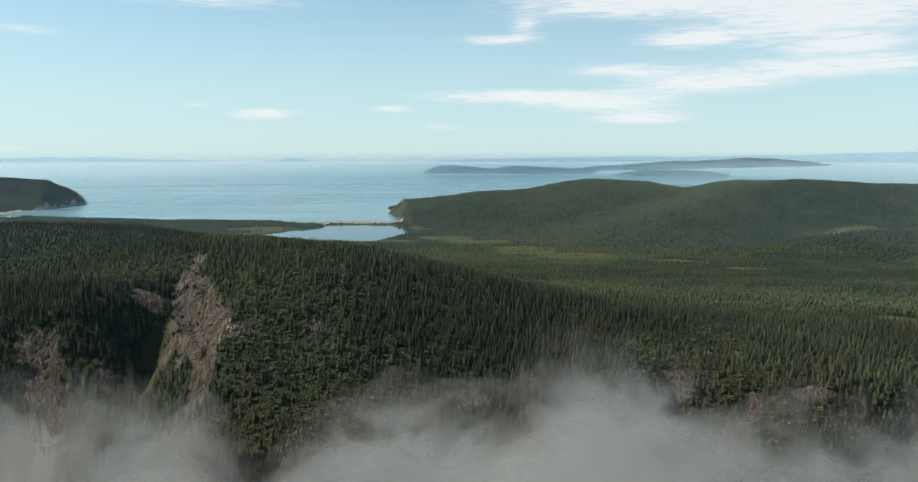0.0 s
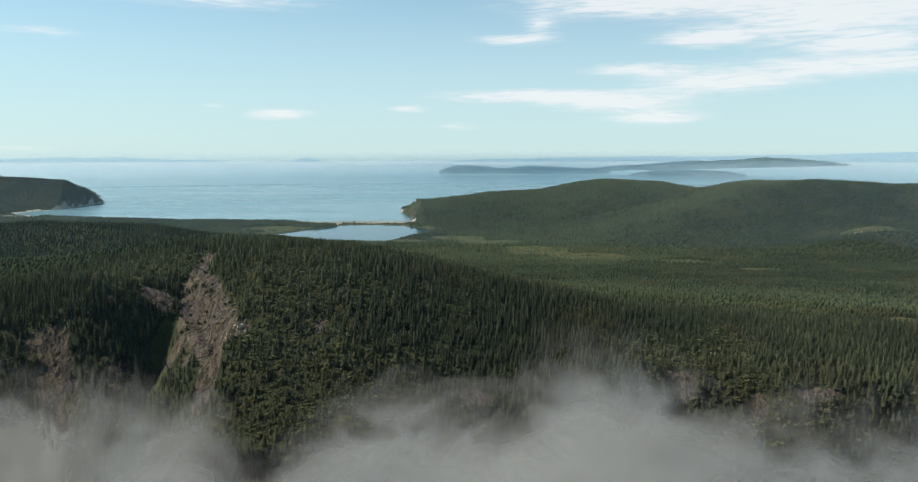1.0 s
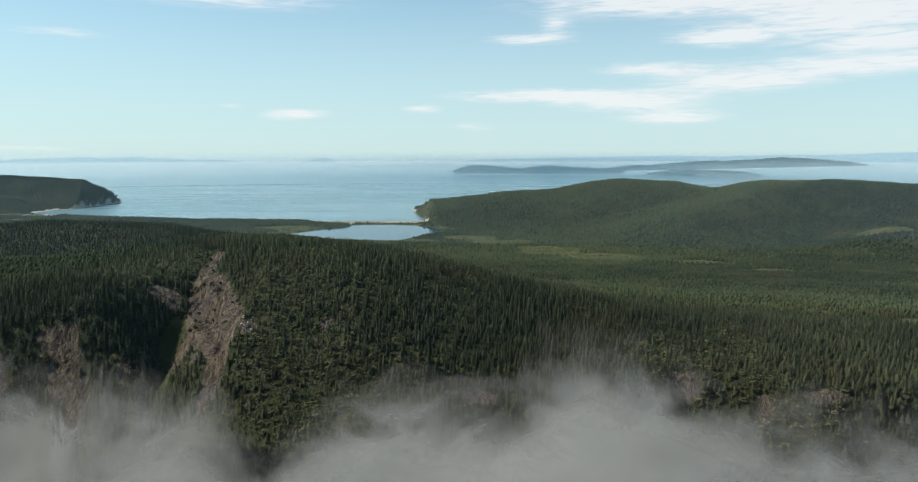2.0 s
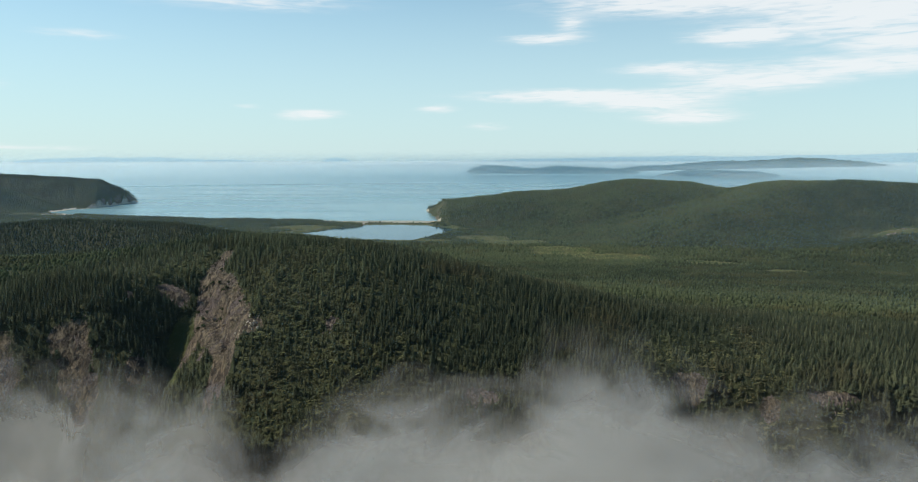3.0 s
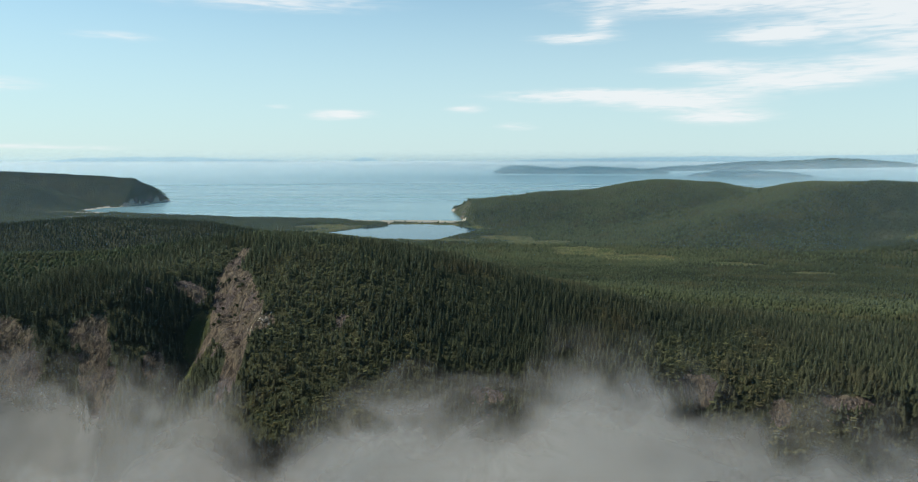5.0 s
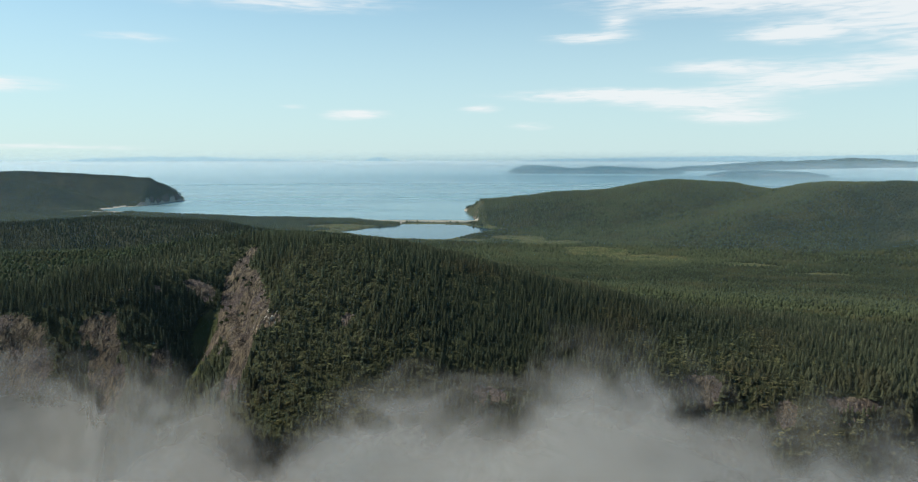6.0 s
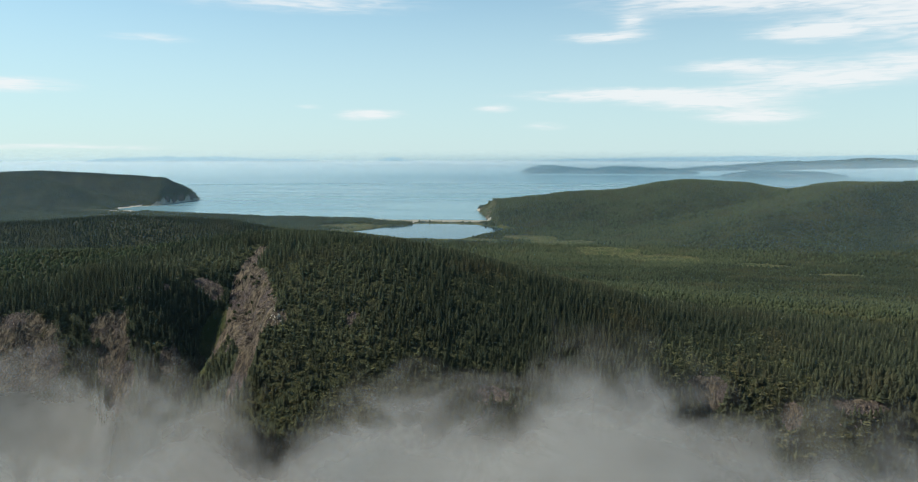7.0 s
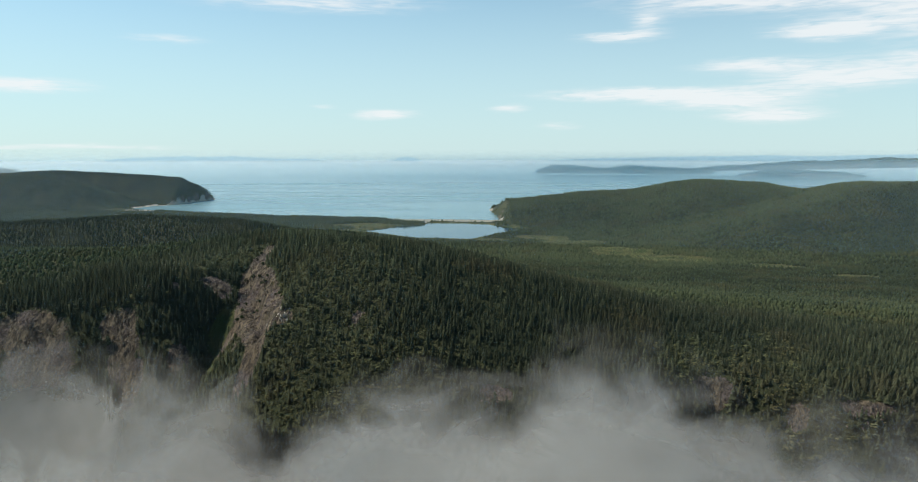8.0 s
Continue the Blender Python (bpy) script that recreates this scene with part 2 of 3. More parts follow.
def in_lake(x, y):
    """Metres inside the lake's shore, below 0 on land: a broad pool with a narrow tail behind a spit."""
    x, y = x + 5 * fbm(x, y, 50, 3, 31), y + 6 * fbm(x, y, 70, 3, 37)
    far_shore = np.interp(x, [-344, -318, -299, -258, -254, -138, -96, -60], [1163, 1197, 1245, 1275, 1315, 1317, 1268, 1237])
    near_shore = np.interp(x, [-344, -312, -264, -212, -130, -115, -90, -60], [1163, 1138, 1098, 1066, 1066, 1098, 1171, 1233])
    return np.minimum(np.minimum(far_shore - y, y - near_shore), np.minimum(x + 344, -60 - x) * 2)


def height(x, y):
    # the plateau above the cliffs, and the valley behind it
    west = np.interp(y, [150, 230, 265, 345, 420, 480, 700, 1000, 1400], [37, 58, 63, 79, 70, 62, 20, 7, 3])
    east = np.interp(y, [150, 230, 300, 412, 560, 700, 860, 1100, 1400], [37, 56, 60, 50, 34, 21, 8, 4, 3])
    land = west + (east - west) * step(x, -200, 30)
    # the wooded dome
    dx, dy = x + 58, y - 296
    dome = 30 * np.exp(-0.5 * (dx / np.where(dx > 0, 78, 85)) ** 2 - 0.5 * (dy / np.where(dy > 0, 130, 48)) ** 2)
    land = land + dome + 2.5 * fbm(x, y, 60, 4, 3)
    # the ravine below the landslip
    axis = x + 122 + 0.08 * (y - 270) + 4 * fbm(x, y, 30, 2, 9)
    deep = np.interp(y, [190, 240, 270, 295, 318], [36, 36, 32, 13, 0])
    land = land - deep * np.clip(1 - np.abs(axis) / np.where(axis > 0, 38, 30), 0, 1) ** 1.15
    # the sea cliffs in front
    yf = np.interp(x, [-300, -210, -165, -128, -95, -55, 0, 75, 120, 180, 300], [256, 258, 260, 246, 224, 190, 200, 236, 231, 238, 238])
    zf = np.interp(x, [-300, -210, -165, -128, -95, -55, 0, 75, 120, 180, 300], [54, 56, 59, 38, 49, 48, 57, 55, 56, 54, 50])
    drop = np.interp(x, [-150, -120, -60, 20, 80], [1.7, 1.2, 0.7, 0.95, 1.3])
    crag = 5 * fbm(x, y, 22, 4, 21)
    land = smooth_min(land, zf + drop * (y - yf) + crag, 5.0)
    # the coast beyond
    yc = np.interp(x, [-2600, -1200, -1120, -1085, -850, -600, -300, -140, 0, 200], [1690, 1660, 1640, 1575, 1480, 1424, 1402, 1412, 1500, 1620])
    land = np.where(y > 900, smooth_min(land, -6 + 10 * step(yc - y + 6 * fbm(x, y, 60, 3, 5), -40, 30) + 0.006 * np.maximum(yc - y, 0), 1.0), land)
    bumps = 1 + 0.10 * fbm(x, y, 220, 4, 11)
    land = smooth_max(land, ridge(x, y, LEFT_RIDGE, 100) * bumps, 8.0)
    cape = ridge(x, y, CAPE_HILL, 125) * bumps
    cape = np.where(x < 100, np.minimum(cape, (x + 131 + 0.2 * (y - 1465) + 9 * fbm(x, y, 30, 4, 8)) * 1.9 - 3), cape)
    hills = smooth_max(smooth_max(cape, ridge(x, y, EAST_HILL, 150) * bumps, 6.0), ridge(x, y, EAST_SPUR, 62), 6.0)
    hills = smooth_max(hills, ridge(x, y, SHOULDER, 80), 6.0)
    head = ridge(x, y, WEST_HEAD, 70) * bumps
    head = np.minimum(head, 84 * np.clip((-1036 - x + 10 * fbm(x, y, 50, 3, 8)) / 75, 0, 9) ** 0.4 - 8)
    head = np.minimum(head, (1950 - y) * 0.8)
    head = smooth_max(head, ridge(x, y, WEST_SPUR, 34), 5.0)
    hills = smooth_max(smooth_max(hills, head, 4.0), ridge(x, y, WEST_FOOT, 62) * bumps, 4.0)
    land = smooth_max(land, hills, 4.0)
    # the lake's bed and its shore
    wet = in_lake(x, y)
    land = np.where(wet > -25, np.minimum(np.where(wet < -5, np.maximum(land, 2.7), land), 2 - 0.25 * np.clip(wet, -25, 14)), land)
    # the land ends where it is out of sight
    side = np.degrees(np.arctan2(np.abs(x), y))
    land = land - 130 * step(side, 47, 62)
    flank = step(hills, 10, 35) * step(y, 650, 800) * step(86 - hills, 4, 34)
    land = land + flank * (15 * fbm(x, y, 210, 3, 33) - 14 * np.abs(fbm(x, y, 120, 3, 35)))
    land = land + np.where(land > 4, 0.5 * fbm(x, y, 9, 2, 17), 0)
    return np.maximum(land, -6.0)


def spots(x, y, places):
    """1 inside any of the ellipses (x, y, half sizes), falling to 0 outside."""
    best = np.zeros(np.shape(x))
    warp = np.where(y > 600, 14.0, 2.2)
    x, y = x + warp * fbm(x, y, 5 * warp + 6, 3, 45), y + warp * fbm(x, y, 5 * warp + 6, 3, 47)
    for cx, cy, rx, ry in places:
        best = np.maximum(best, 1 - step(np.sqrt(((x - cx) / rx) ** 2 + ((y - cy) / ry) ** 2), 0.6, 1.3))
    return best


# the landslip's course down the ravine wall: x, y, half width
SLIP = [(-117, 314, 3.5), (-121, 306, 5), (-118, 296, 7), (-113, 286, 10), (-107, 275, 11), (-98, 262, 9.5), (-91, 247, 7), (-89, 238, 5.5), (-88, 231, 4.5), (-89, 224, 3.5)]
ROCKS = [(-133, 291, 8, 4), (-115, 268, 5, 9), (-102, 252, 4, 8), (-82, 245, 5, 4), (-162, 262, 9, 4), (-157, 256, 7, 6), (-150, 249, 5, 6), (-205, 260, 20, 5), (-196, 253, 17, 6),
         (-132, 255, 4, 5), (-147, 281, 3, 2), (-158, 276, 3, 2),
         (-53, 246, 2, 4), (4, 216, 6, 4), (76, 236, 6, 4), (100, 230, 3, 4), (122, 232, 9, 3),
         (506, 905, 12, 10), (535, 940, 12, 8), (640, 1185, 10, 12), (-125, 1457, 6, 13), (-132, 1478, 6, 13)]
MEADOWS = [(-123, 275, 5, 10), (-117, 260, 4, 8), (145, 870, 58, 44), (85, 945, 48, 44), (272, 690, 34, 20), (258, 800, 34, 22), (20, 1035, 58, 44), (-20, 1100, 52, 40), (-120, 1050, 60, 25),
           (-360, 1235, 60, 40), (-350, 1120, 30, 50), (522, 922, 42, 30), (590, 962, 40, 22), (660, 985, 40, 18), (215, 330, 14, 16)]


def on_slip(x, y):
    """1 on the landslip, falling to 0 across its ragged edge."""
    best = np.full(np.shape(x), 9.0)
    x, y = x + 2.5 * fbm(x, y, 14, 3, 45), y + 2.0 * fbm(x, y, 14, 3, 47)
    for (x0, y0, r0), (x1, y1, r1) in zip(SLIP, SLIP[1:]):
        dx, dy = x1 - x0, y1 - y0
        t = np.clip(((x - x0) * dx + (y - y0) * dy) / (dx * dx + dy * dy), 0, 1)
        best = np.minimum(best, np.hypot(x - x0 - t * dx, y - y0 - t * dy) / (r0 + (r1 - r0) * t))
    return 1 - step(best, 0.7, 1.15)


def bare(x, y):
    return np.maximum(spots(x, y, ROCKS), on_slip(x, y))


def masks(x, y):
    e = 1.0
    slope = np.hypot(height(x + e, y) - height(x - e, y), height(x, y + e) - height(x, y - e)) / (2 * e)
    z = height(x, y)
    rock = np.maximum(bare(x, y), np.where(y < 600, step(slope, 1.9, 3.0), step(slope, np.where(x < 100, 2.0, 1.3), np.where(x < 100, 2.8, 1.8))))
    rock = np.clip(rock + 0.25 * fbm(x, y, 8, 3, 41), 0, 1)
    lakeside = 1 - step(-in_lake(x, y), 8, 34)
    meadow = np.clip(0.75 * lakeside + spots(x, y, MEADOWS) * 0.9 + 0.55 * fbm(x, y, 26, 4, 43), 0, 1)
    bar = np.clip(1 - np.abs(x + 240) / 170, 0, 1)
    yc = np.interp(x, [-2600, -1200, -1120, -1085, -850, -600, -300, -140, 0, 200], [1690, 1660, 1640, 1575, 1480, 1424, 1402, 1412, 1500, 1620])
    beach = step(x, -340, -270) * step(-x, 100, 118) * step(yc - y, -20, -8) * step(y - yc + 14 * fbm(x, y, 50, 2, 49), -60, -48) * step(-z, -7, -5) * (1 - rock) * step(-x, 128, 136)
    sand = np.where((y > 1300) & (z < 0.9 + 2.2 * step(bar, 0, 0.3) + 0.9 * step(-x, 850, 950)) & (in_lake(x, y) < -30) & ((x < -165) | (y < 1420)), 1.0, beach)
    return z, slope, rock, meadow, sand


# ---- helpers for things ----
def link(name, verts, faces, mat, parent=None, smooth=False):
    me = bpy.data.meshes.new(name)
    me.from_pydata(verts, [], faces)
    me.materials.append(mat)
    if smooth:
        me.shade_smooth()
    ob = new(name, me)
    ob.parent = parent
    return ob


def mesh_arrays(name, co, tris, mat, smooth=False, **attributes):
    """A mesh object from arrays of points and of faces that all have the same number of corners."""
    me = bpy.data.meshes.new(name)
    nf, k = tris.shape
    me.vertices.add(len(co))
    me.vertices.foreach_set("co", np.ascontiguousarray(co, dtype=np.float32).ravel())
    me.loops.add(nf * k)
    me.loops.foreach_set("vertex_index", np.ascontiguousarray(tris, dtype=np.int32).ravel())
    me.polygons.add(nf)
    me.polygons.foreach_set("loop_start", np.arange(0, nf * k, k, dtype=np.int32))
    if smooth:
        me.polygons.foreach_set("use_smooth", np.ones(nf, dtype=bool))
    for key, values in attributes.items():
        me.attributes.new(key, "FLOAT", "POINT").data.foreach_set("value", np.ascontiguousarray(values, dtype=np.float32))
    me.update(calc_edges=True)
    me.materials.append(mat)
    return new(name, me)


def grid_faces(rows, cols):
    i = np.arange(rows - 1)[:, None] * cols + np.arange(cols - 1)[None, :]
    i = i.ravel()
    return np.stack([i, i + 1, i + cols + 1, i + cols], 1)


# ---- ground, sea, lake ----
def build_ground():
    angles = np.radians(np.linspace(-63, 63, 600))
    radii = 150 * np.exp(np.linspace(0, math.log(2500 / 150), 330))
    a, r = np.meshgrid(angles, radii)
    x, y = (r * np.sin(a)).ravel(), (r * np.cos(a)).ravel()
    z, slope, rock, meadow, sand = masks(x, y)
    craggy = rock * (1.4 * fbm(x, y, 7, 3, 51) + 2.0 * np.abs(fbm(x + 0.25 * y, y * 0.22, 5, 3, 53)) - 0.6)
    course = np.interp(y, [p[1] for p in SLIP[::-1]], [p[0] for p in SLIP[::-1]])
    groove = -4.5 * np.exp(-((x - course + 1.5 + 3 * fbm(x, y, 12, 2, 57)) / 2.6) ** 2) * step(y, 236, 248) * step(-y, -300, -286)
    across = x + 105 + 0.26 * (y - 270)
    rills = on_slip(x, y) * (2.0 * np.abs(fbm(across, y * 0.2, 8, 3, 54)) + 1.0 * fbm(across, y * 0.4, 3.5, 2, 56) - 1.0)
    z = z + np.where(z > 2, craggy, 0) + rills + groove * on_slip(x, y)
    ob = mesh_arrays("ground", np.stack([x, y, z], 1), grid_faces(len(radii), len(angles)), GROUND, True, rock=rock, meadow=meadow, sand=sand)
    tagged(ob, "forest floor, bare rock, bog meadows and shore as one land", "ground", kind="structure")


def disc(name, cx, cy, rx, ry, z, mat, rings, steps=128):
    co, faces = [(cx, cy, z)], []
    for q in rings:
        co += [(cx + rx * q * math.cos(2 * math.pi * k / steps), cy + ry * q * math.sin(2 * math.pi * k / steps), z) for k in range(steps)]
    faces += [(0, 1 + k, 1 + (k + 1) % steps) for k in range(steps)]
    for j in range(len(rings) - 1):
        o = 1 + j * steps
        faces += [(o + k, o + steps + k, o + steps + (k + 1) % steps, o + (k + 1) % steps) for k in range(steps)]
    return link(name, co, faces, mat)


def build_waters():
    tagged(disc("sea", 0, 0, 4640, 4640, 0.0, SEA, [0.05, 0.2, 0.5, 1.0]), "calm pale blue sea reaching to the horizon", "sea", kind="structure")
    tagged(disc("lake", -205, 1190, 180, 160, 2.0, LAKE, [0.3, 1.0], 64), "still blue coastal lake among low woods", "lake", kind="structure")


def build_backdrop():
    cols, rows = 180, 10
    a = np.linspace(0, 2 * np.pi, cols)
    u = np.linspace(0, 1, rows)
    r = 4630 + 310 * u
    z = -0.5 + 88 * u ** 0.95
    co = np.stack([np.outer(r, np.sin(a)), np.outer(r, np.cos(a)), np.outer(z, np.ones(cols))], -1).reshape(-1, 3)
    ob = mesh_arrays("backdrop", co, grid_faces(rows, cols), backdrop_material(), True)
    tagged(ob, "glowing backdrop painted as pale hazy open sea fading to the horizon", "backdrop", kind="structure")


def far_coast(name, az0, az1, low, peaks, label):
    """A low distant coast on the horizon between two azimuths; peaks: height in metres at even steps."""
    n, rows = 80, 5
    t = np.linspace(0, 1, n)
    a = np.radians(az0 + (az1 - az0) * t)
    top = np.interp(t, np.linspace(0, 1, len(peaks)), peaks) * (1 + 0.12 * fbm(t * 900, t * 0, 90, 3, 61))
    co = []
    for j in range(rows):
        q = j / (rows - 1)
        r = 4925 + 20 * q
        co.append(np.stack([r * np.sin(a), r * np.cos(a), low + top * math.sin(q * math.pi / 2)], 1))
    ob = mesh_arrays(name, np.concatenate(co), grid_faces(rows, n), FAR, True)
    tagged(ob, label, "coast", kind="structure")


def build_haze():
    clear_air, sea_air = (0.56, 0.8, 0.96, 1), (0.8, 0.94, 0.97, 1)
    # added tinted rings stand in for hazy air; the nearest lifts dark tones
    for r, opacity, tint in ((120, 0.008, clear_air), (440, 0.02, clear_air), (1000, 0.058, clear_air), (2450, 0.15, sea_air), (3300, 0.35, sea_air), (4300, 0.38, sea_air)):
        cols = 120
        a = np.linspace(0, 2 * np.pi, cols)
        zs = np.array([-1.0, EYE - 0.02 * r, EYE, EYE + 0.013 * r])
        co = np.stack([np.outer(np.ones(4), r * np.sin(a)), np.outer(np.ones(4), r * np.cos(a)), np.outer(zs, np.ones(cols))], -1).reshape(-1, 3)
        m = haze_material("sea_haze", opacity, EYE, -0.018 * r, (0.006 if r > 2500 else -0.001) * r, tint)
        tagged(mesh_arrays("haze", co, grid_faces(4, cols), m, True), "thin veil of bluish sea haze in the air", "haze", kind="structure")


build_ground()
build_waters()
build_backdrop()
FAR = far_coast_material()
far_coast("backdrop_coast", -36, -19.5, 84, [10, 26, 28, 34, 30, 34, 24, 14, 16, 2], "glowing far coast on the horizon, painted faint blue with haze")
far_coast("backdrop_isle", -14.6, -12.2, 84, [2, 22, 30, 22, 4], "glowing far isle on the horizon, painted faint blue with haze")
far_coast("backdrop_shore", -2, 46, 84, [4, 18, 22, 30, 34, 40, 36, 44, 46, 58, 64, 60, 64, 50, 40], "glowing far shore on the horizon, painted faint blue with haze")
build_haze()


# ---- trees ----
rng = np.random.default_rng(7)


def spruce_shape(whorls, spread, seed, sides=5, slim=0.2):
    """Points and triangles of a unit spruce: whorls of drooping branch blades round a thin core."""
    g = np.random.default_rng(seed)
    co, tris = [], []
    for k in range(whorls):
        q = k / whorls
        zc = 0.12 + 0.8 * q
        reach = slim * (1 - q) ** 0.6 * g.uniform(0.75, 1.2) + 0.03
        for s in range(spread):
            a = 2 * math.pi * (s + 0.5 * (k % 2)) / spread + g.uniform(-0.25, 0.25)
            rr = reach * g.uniform(0.65, 1.15)
            z = zc + g.uniform(-0.03, 0.03)
            i = len(co)
            half = rr * 0.42
            co += [(0, 0, z + 0.1), (rr * 0.6 * math.cos(a) - half * math.sin(a), rr * 0.6 * math.sin(a) + half * math.cos(a), z + 0.01),
                   (rr * math.cos(a), rr * math.sin(a), z - 0.05), (rr * 0.6 * math.cos(a) + half * math.sin(a), rr * 0.6 * math.sin(a) - half * math.cos(a), z + 0.01)]
            tris += [(i, i + 1, i + 2), (i, i + 2, i + 3)]
    i = len(co)
    co += [(0, 0, 1.0)] + [(0.09 * math.cos(2 * math.pi * s / sides), 0.09 * math.sin(2 * math.pi * s / sides), 0.05) for s in range(sides)]
    tris += [(i, i + 1 + s, i + 1 + (s + 1) % sides) for s in range(sides)]
    return np.array(co), np.array(tris)


def cone_shape(tiers, sides, seed, slim=0.32):
    """A simpler conifer for far woods: ragged stacked skirts."""
    g = np.random.default_rng(seed)
    co, tris = [], []
    for k in range(tiers):
        q = k / tiers
        i = len(co)
        co.append((g.uniform(-0.02, 0.02), g.uniform(-0.02, 0.02), 1.0 if k == tiers - 1 else q + 0.62))
        for s in range(sides):
            a = 2 * math.pi * (s + 0.4 * k) / sides
            rr = slim * (1 - 0.62 * q) * g.uniform(0.6, 1.25)
            co.append((rr * math.cos(a), rr * math.sin(a), 0.02 + 0.75 * q + g.uniform(-0.06, 0.06)))
        tris += [(i, i + 1 + s, i + 1 + (s + 1) % sides) for s in range(sides)]
    return np.array(co), np.array(tris)


def bush_shape(blades, seed):
    """A rounded crown of loose leaf clumps."""
    g = np.random.default_rng(seed)
    co, tris = [], []
    for _ in range(blades):
        d = g.normal(size=3)
        d /= np.linalg.norm(d)
        d[2] = abs(d[2]) * 0.9
        c = d * (0.32, 0.32, 0.55) * g.uniform(0.65, 1.1) + (0, 0, 0.28)
        u = np.cross(d, g.normal(size=3))
        u /= np.linalg.norm(u) + 1e-6
        v = np.cross(d, u)
        s = g.uniform(0.09, 0.18)
        i = len(co)
        co += [c + u * s, c + v * s * 0.9 + d * 0.04, c - u * s, c - v * s * 0.9 - d * 0.05]
        tris += [(i, i + 1, i + 2), (i, i + 2, i + 3)]
    return np.array(co), np.array(tris)


def round_shape(seed):
    """A broadleaf crown for far woods: an uneven, lobed mound."""
    g = np.random.default_rng(seed)
    co = [(g.uniform(-0.05, 0.05), g.uniform(-0.05, 0.05), 0.8)]
    for z, r in ((0.6, 0.26), (0.22, 0.33)):
        co += [(r * g.uniform(0.7, 1.25) * math.cos(a), r * g.uniform(0.7, 1.25) * math.sin(a), z + g.uniform(-0.1, 0.1)) for a in 2 * math.pi * (np.arange(5) + 0.5 * (z > 0.4)) / 5]
    tris = [(0, 1 + k, 1 + (k + 1) % 5) for k in range(5)]
    for k in range(5):
        a, b, c, d = 1 + k, 1 + (k + 1) % 5, 6 + k, 6 + (k + 1) % 5
        tris += [(a, d, b), (a, c, d)]
    return np.array(co), np.array(tris)


def stand(name, shapes, x, y, z, tall, wide, tone, mat, label):
    """Many trees of the given shapes in one mesh."""
    co_all, tri_all, tone_all, base = [], [], [], 0
    kind = rng.integers(0, len(shapes), len(x))
    turn = rng.uniform(0, 2 * np.pi, len(x))
    for k, (co, tris) in enumerate(shapes):
        pick = np.nonzero(kind == k)[0]
        if len(pick) == 0:
            continue
        c, s = np.cos(turn[pick])[:, None], np.sin(turn[pick])[:, None]
        w, h = (tall * wide)[pick][:, None], tall[pick][:, None]
        px = (co[None, :, 0] * c - co[None, :, 1] * s) * w + x[pick][:, None]
        py = (co[None, :, 0] * s + co[None, :, 1] * c) * w + y[pick][:, None]
        pz = co[None, :, 2] * h + z[pick][:, None]
        co_all.append(np.stack([px, py, pz], -1).reshape(-1, 3))
        tri_all.append((tris[None] + (np.arange(len(pick)) * len(co))[:, None, None]).reshape(-1, 3) + base)
        # tone climbs with height: tops painted lighter, as lit from above
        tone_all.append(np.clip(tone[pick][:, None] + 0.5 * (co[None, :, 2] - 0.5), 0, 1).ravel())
        base += len(pick) * len(co)
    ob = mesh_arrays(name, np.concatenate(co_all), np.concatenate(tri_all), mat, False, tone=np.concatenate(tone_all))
    return tagged(ob, label, "forest", kind="stuff")


def scatter(near, far, spacing, half_angle):
    """Jittered places on the land between two distances, about one for each spacing squared."""
    reach = far * math.sin(radians(half_angle))
    nx, ny = int(2 * reach / spacing), int((far - near * math.cos(radians(half_angle))) / spacing)
    gx, gy = np.meshgrid(np.arange(nx), np.arange(ny))
    x = (gx.ravel() + rng.uniform(0, 1, gx.size)) * spacing - reach
    y = (gy.ravel() + rng.uniform(0, 1, gy.size)) * spacing + near * math.cos(radians(half_angle))
    d, a = np.hypot(x, y), np.degrees(np.arctan2(np.abs(x), y))
    keep = (d >= near) & (d < far) & (a < half_angle)
    return x[keep], y[keep]


def wooded(x, y, low=2.6):
    z, slope, rock, meadow, sand = masks(x, y)
    strand = step(x, -360, -330) * step(-x, 100, 120) * step(y, 1318, 1326)
    keep = (z > low) & (rng.random(len(x)) > 0.75 * strand) & (in_lake(x, y) < np.where(y < 1240, -32, -5)) & (np.degrees(np.arctan2(x, y)) < 37) & (rock < 0.42) & (meadow < rng.uniform(0.2, 0.62, len(x))) & (sand < 0.5)
    return x[keep], y[keep], z[keep]


# wood tones by place: x, y, half sizes, how much paler (+) or darker (-)
# sunlit strips and shaded ravine, valley and flanks are painted in as tone
WOOD_LIGHT_SHADE = [(140, 430, 140, 60, 0.2), (70, 520, 120, 60, 0.28), (30, 370, 60, 40, 0.15), (-250, 335, 60, 16, 0.4), (-150, 308, 40, 12, 0.42), (210, 375, 60, 26, 0.3),
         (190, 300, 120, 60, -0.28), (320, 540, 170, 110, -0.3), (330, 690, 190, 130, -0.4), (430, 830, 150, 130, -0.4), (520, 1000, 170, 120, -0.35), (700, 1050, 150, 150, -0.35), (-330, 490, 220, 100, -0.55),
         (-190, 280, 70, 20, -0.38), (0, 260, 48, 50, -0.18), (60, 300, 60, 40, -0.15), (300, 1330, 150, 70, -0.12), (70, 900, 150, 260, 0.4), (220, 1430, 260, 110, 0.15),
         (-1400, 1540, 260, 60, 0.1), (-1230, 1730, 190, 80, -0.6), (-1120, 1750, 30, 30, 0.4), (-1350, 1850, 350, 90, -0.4)]


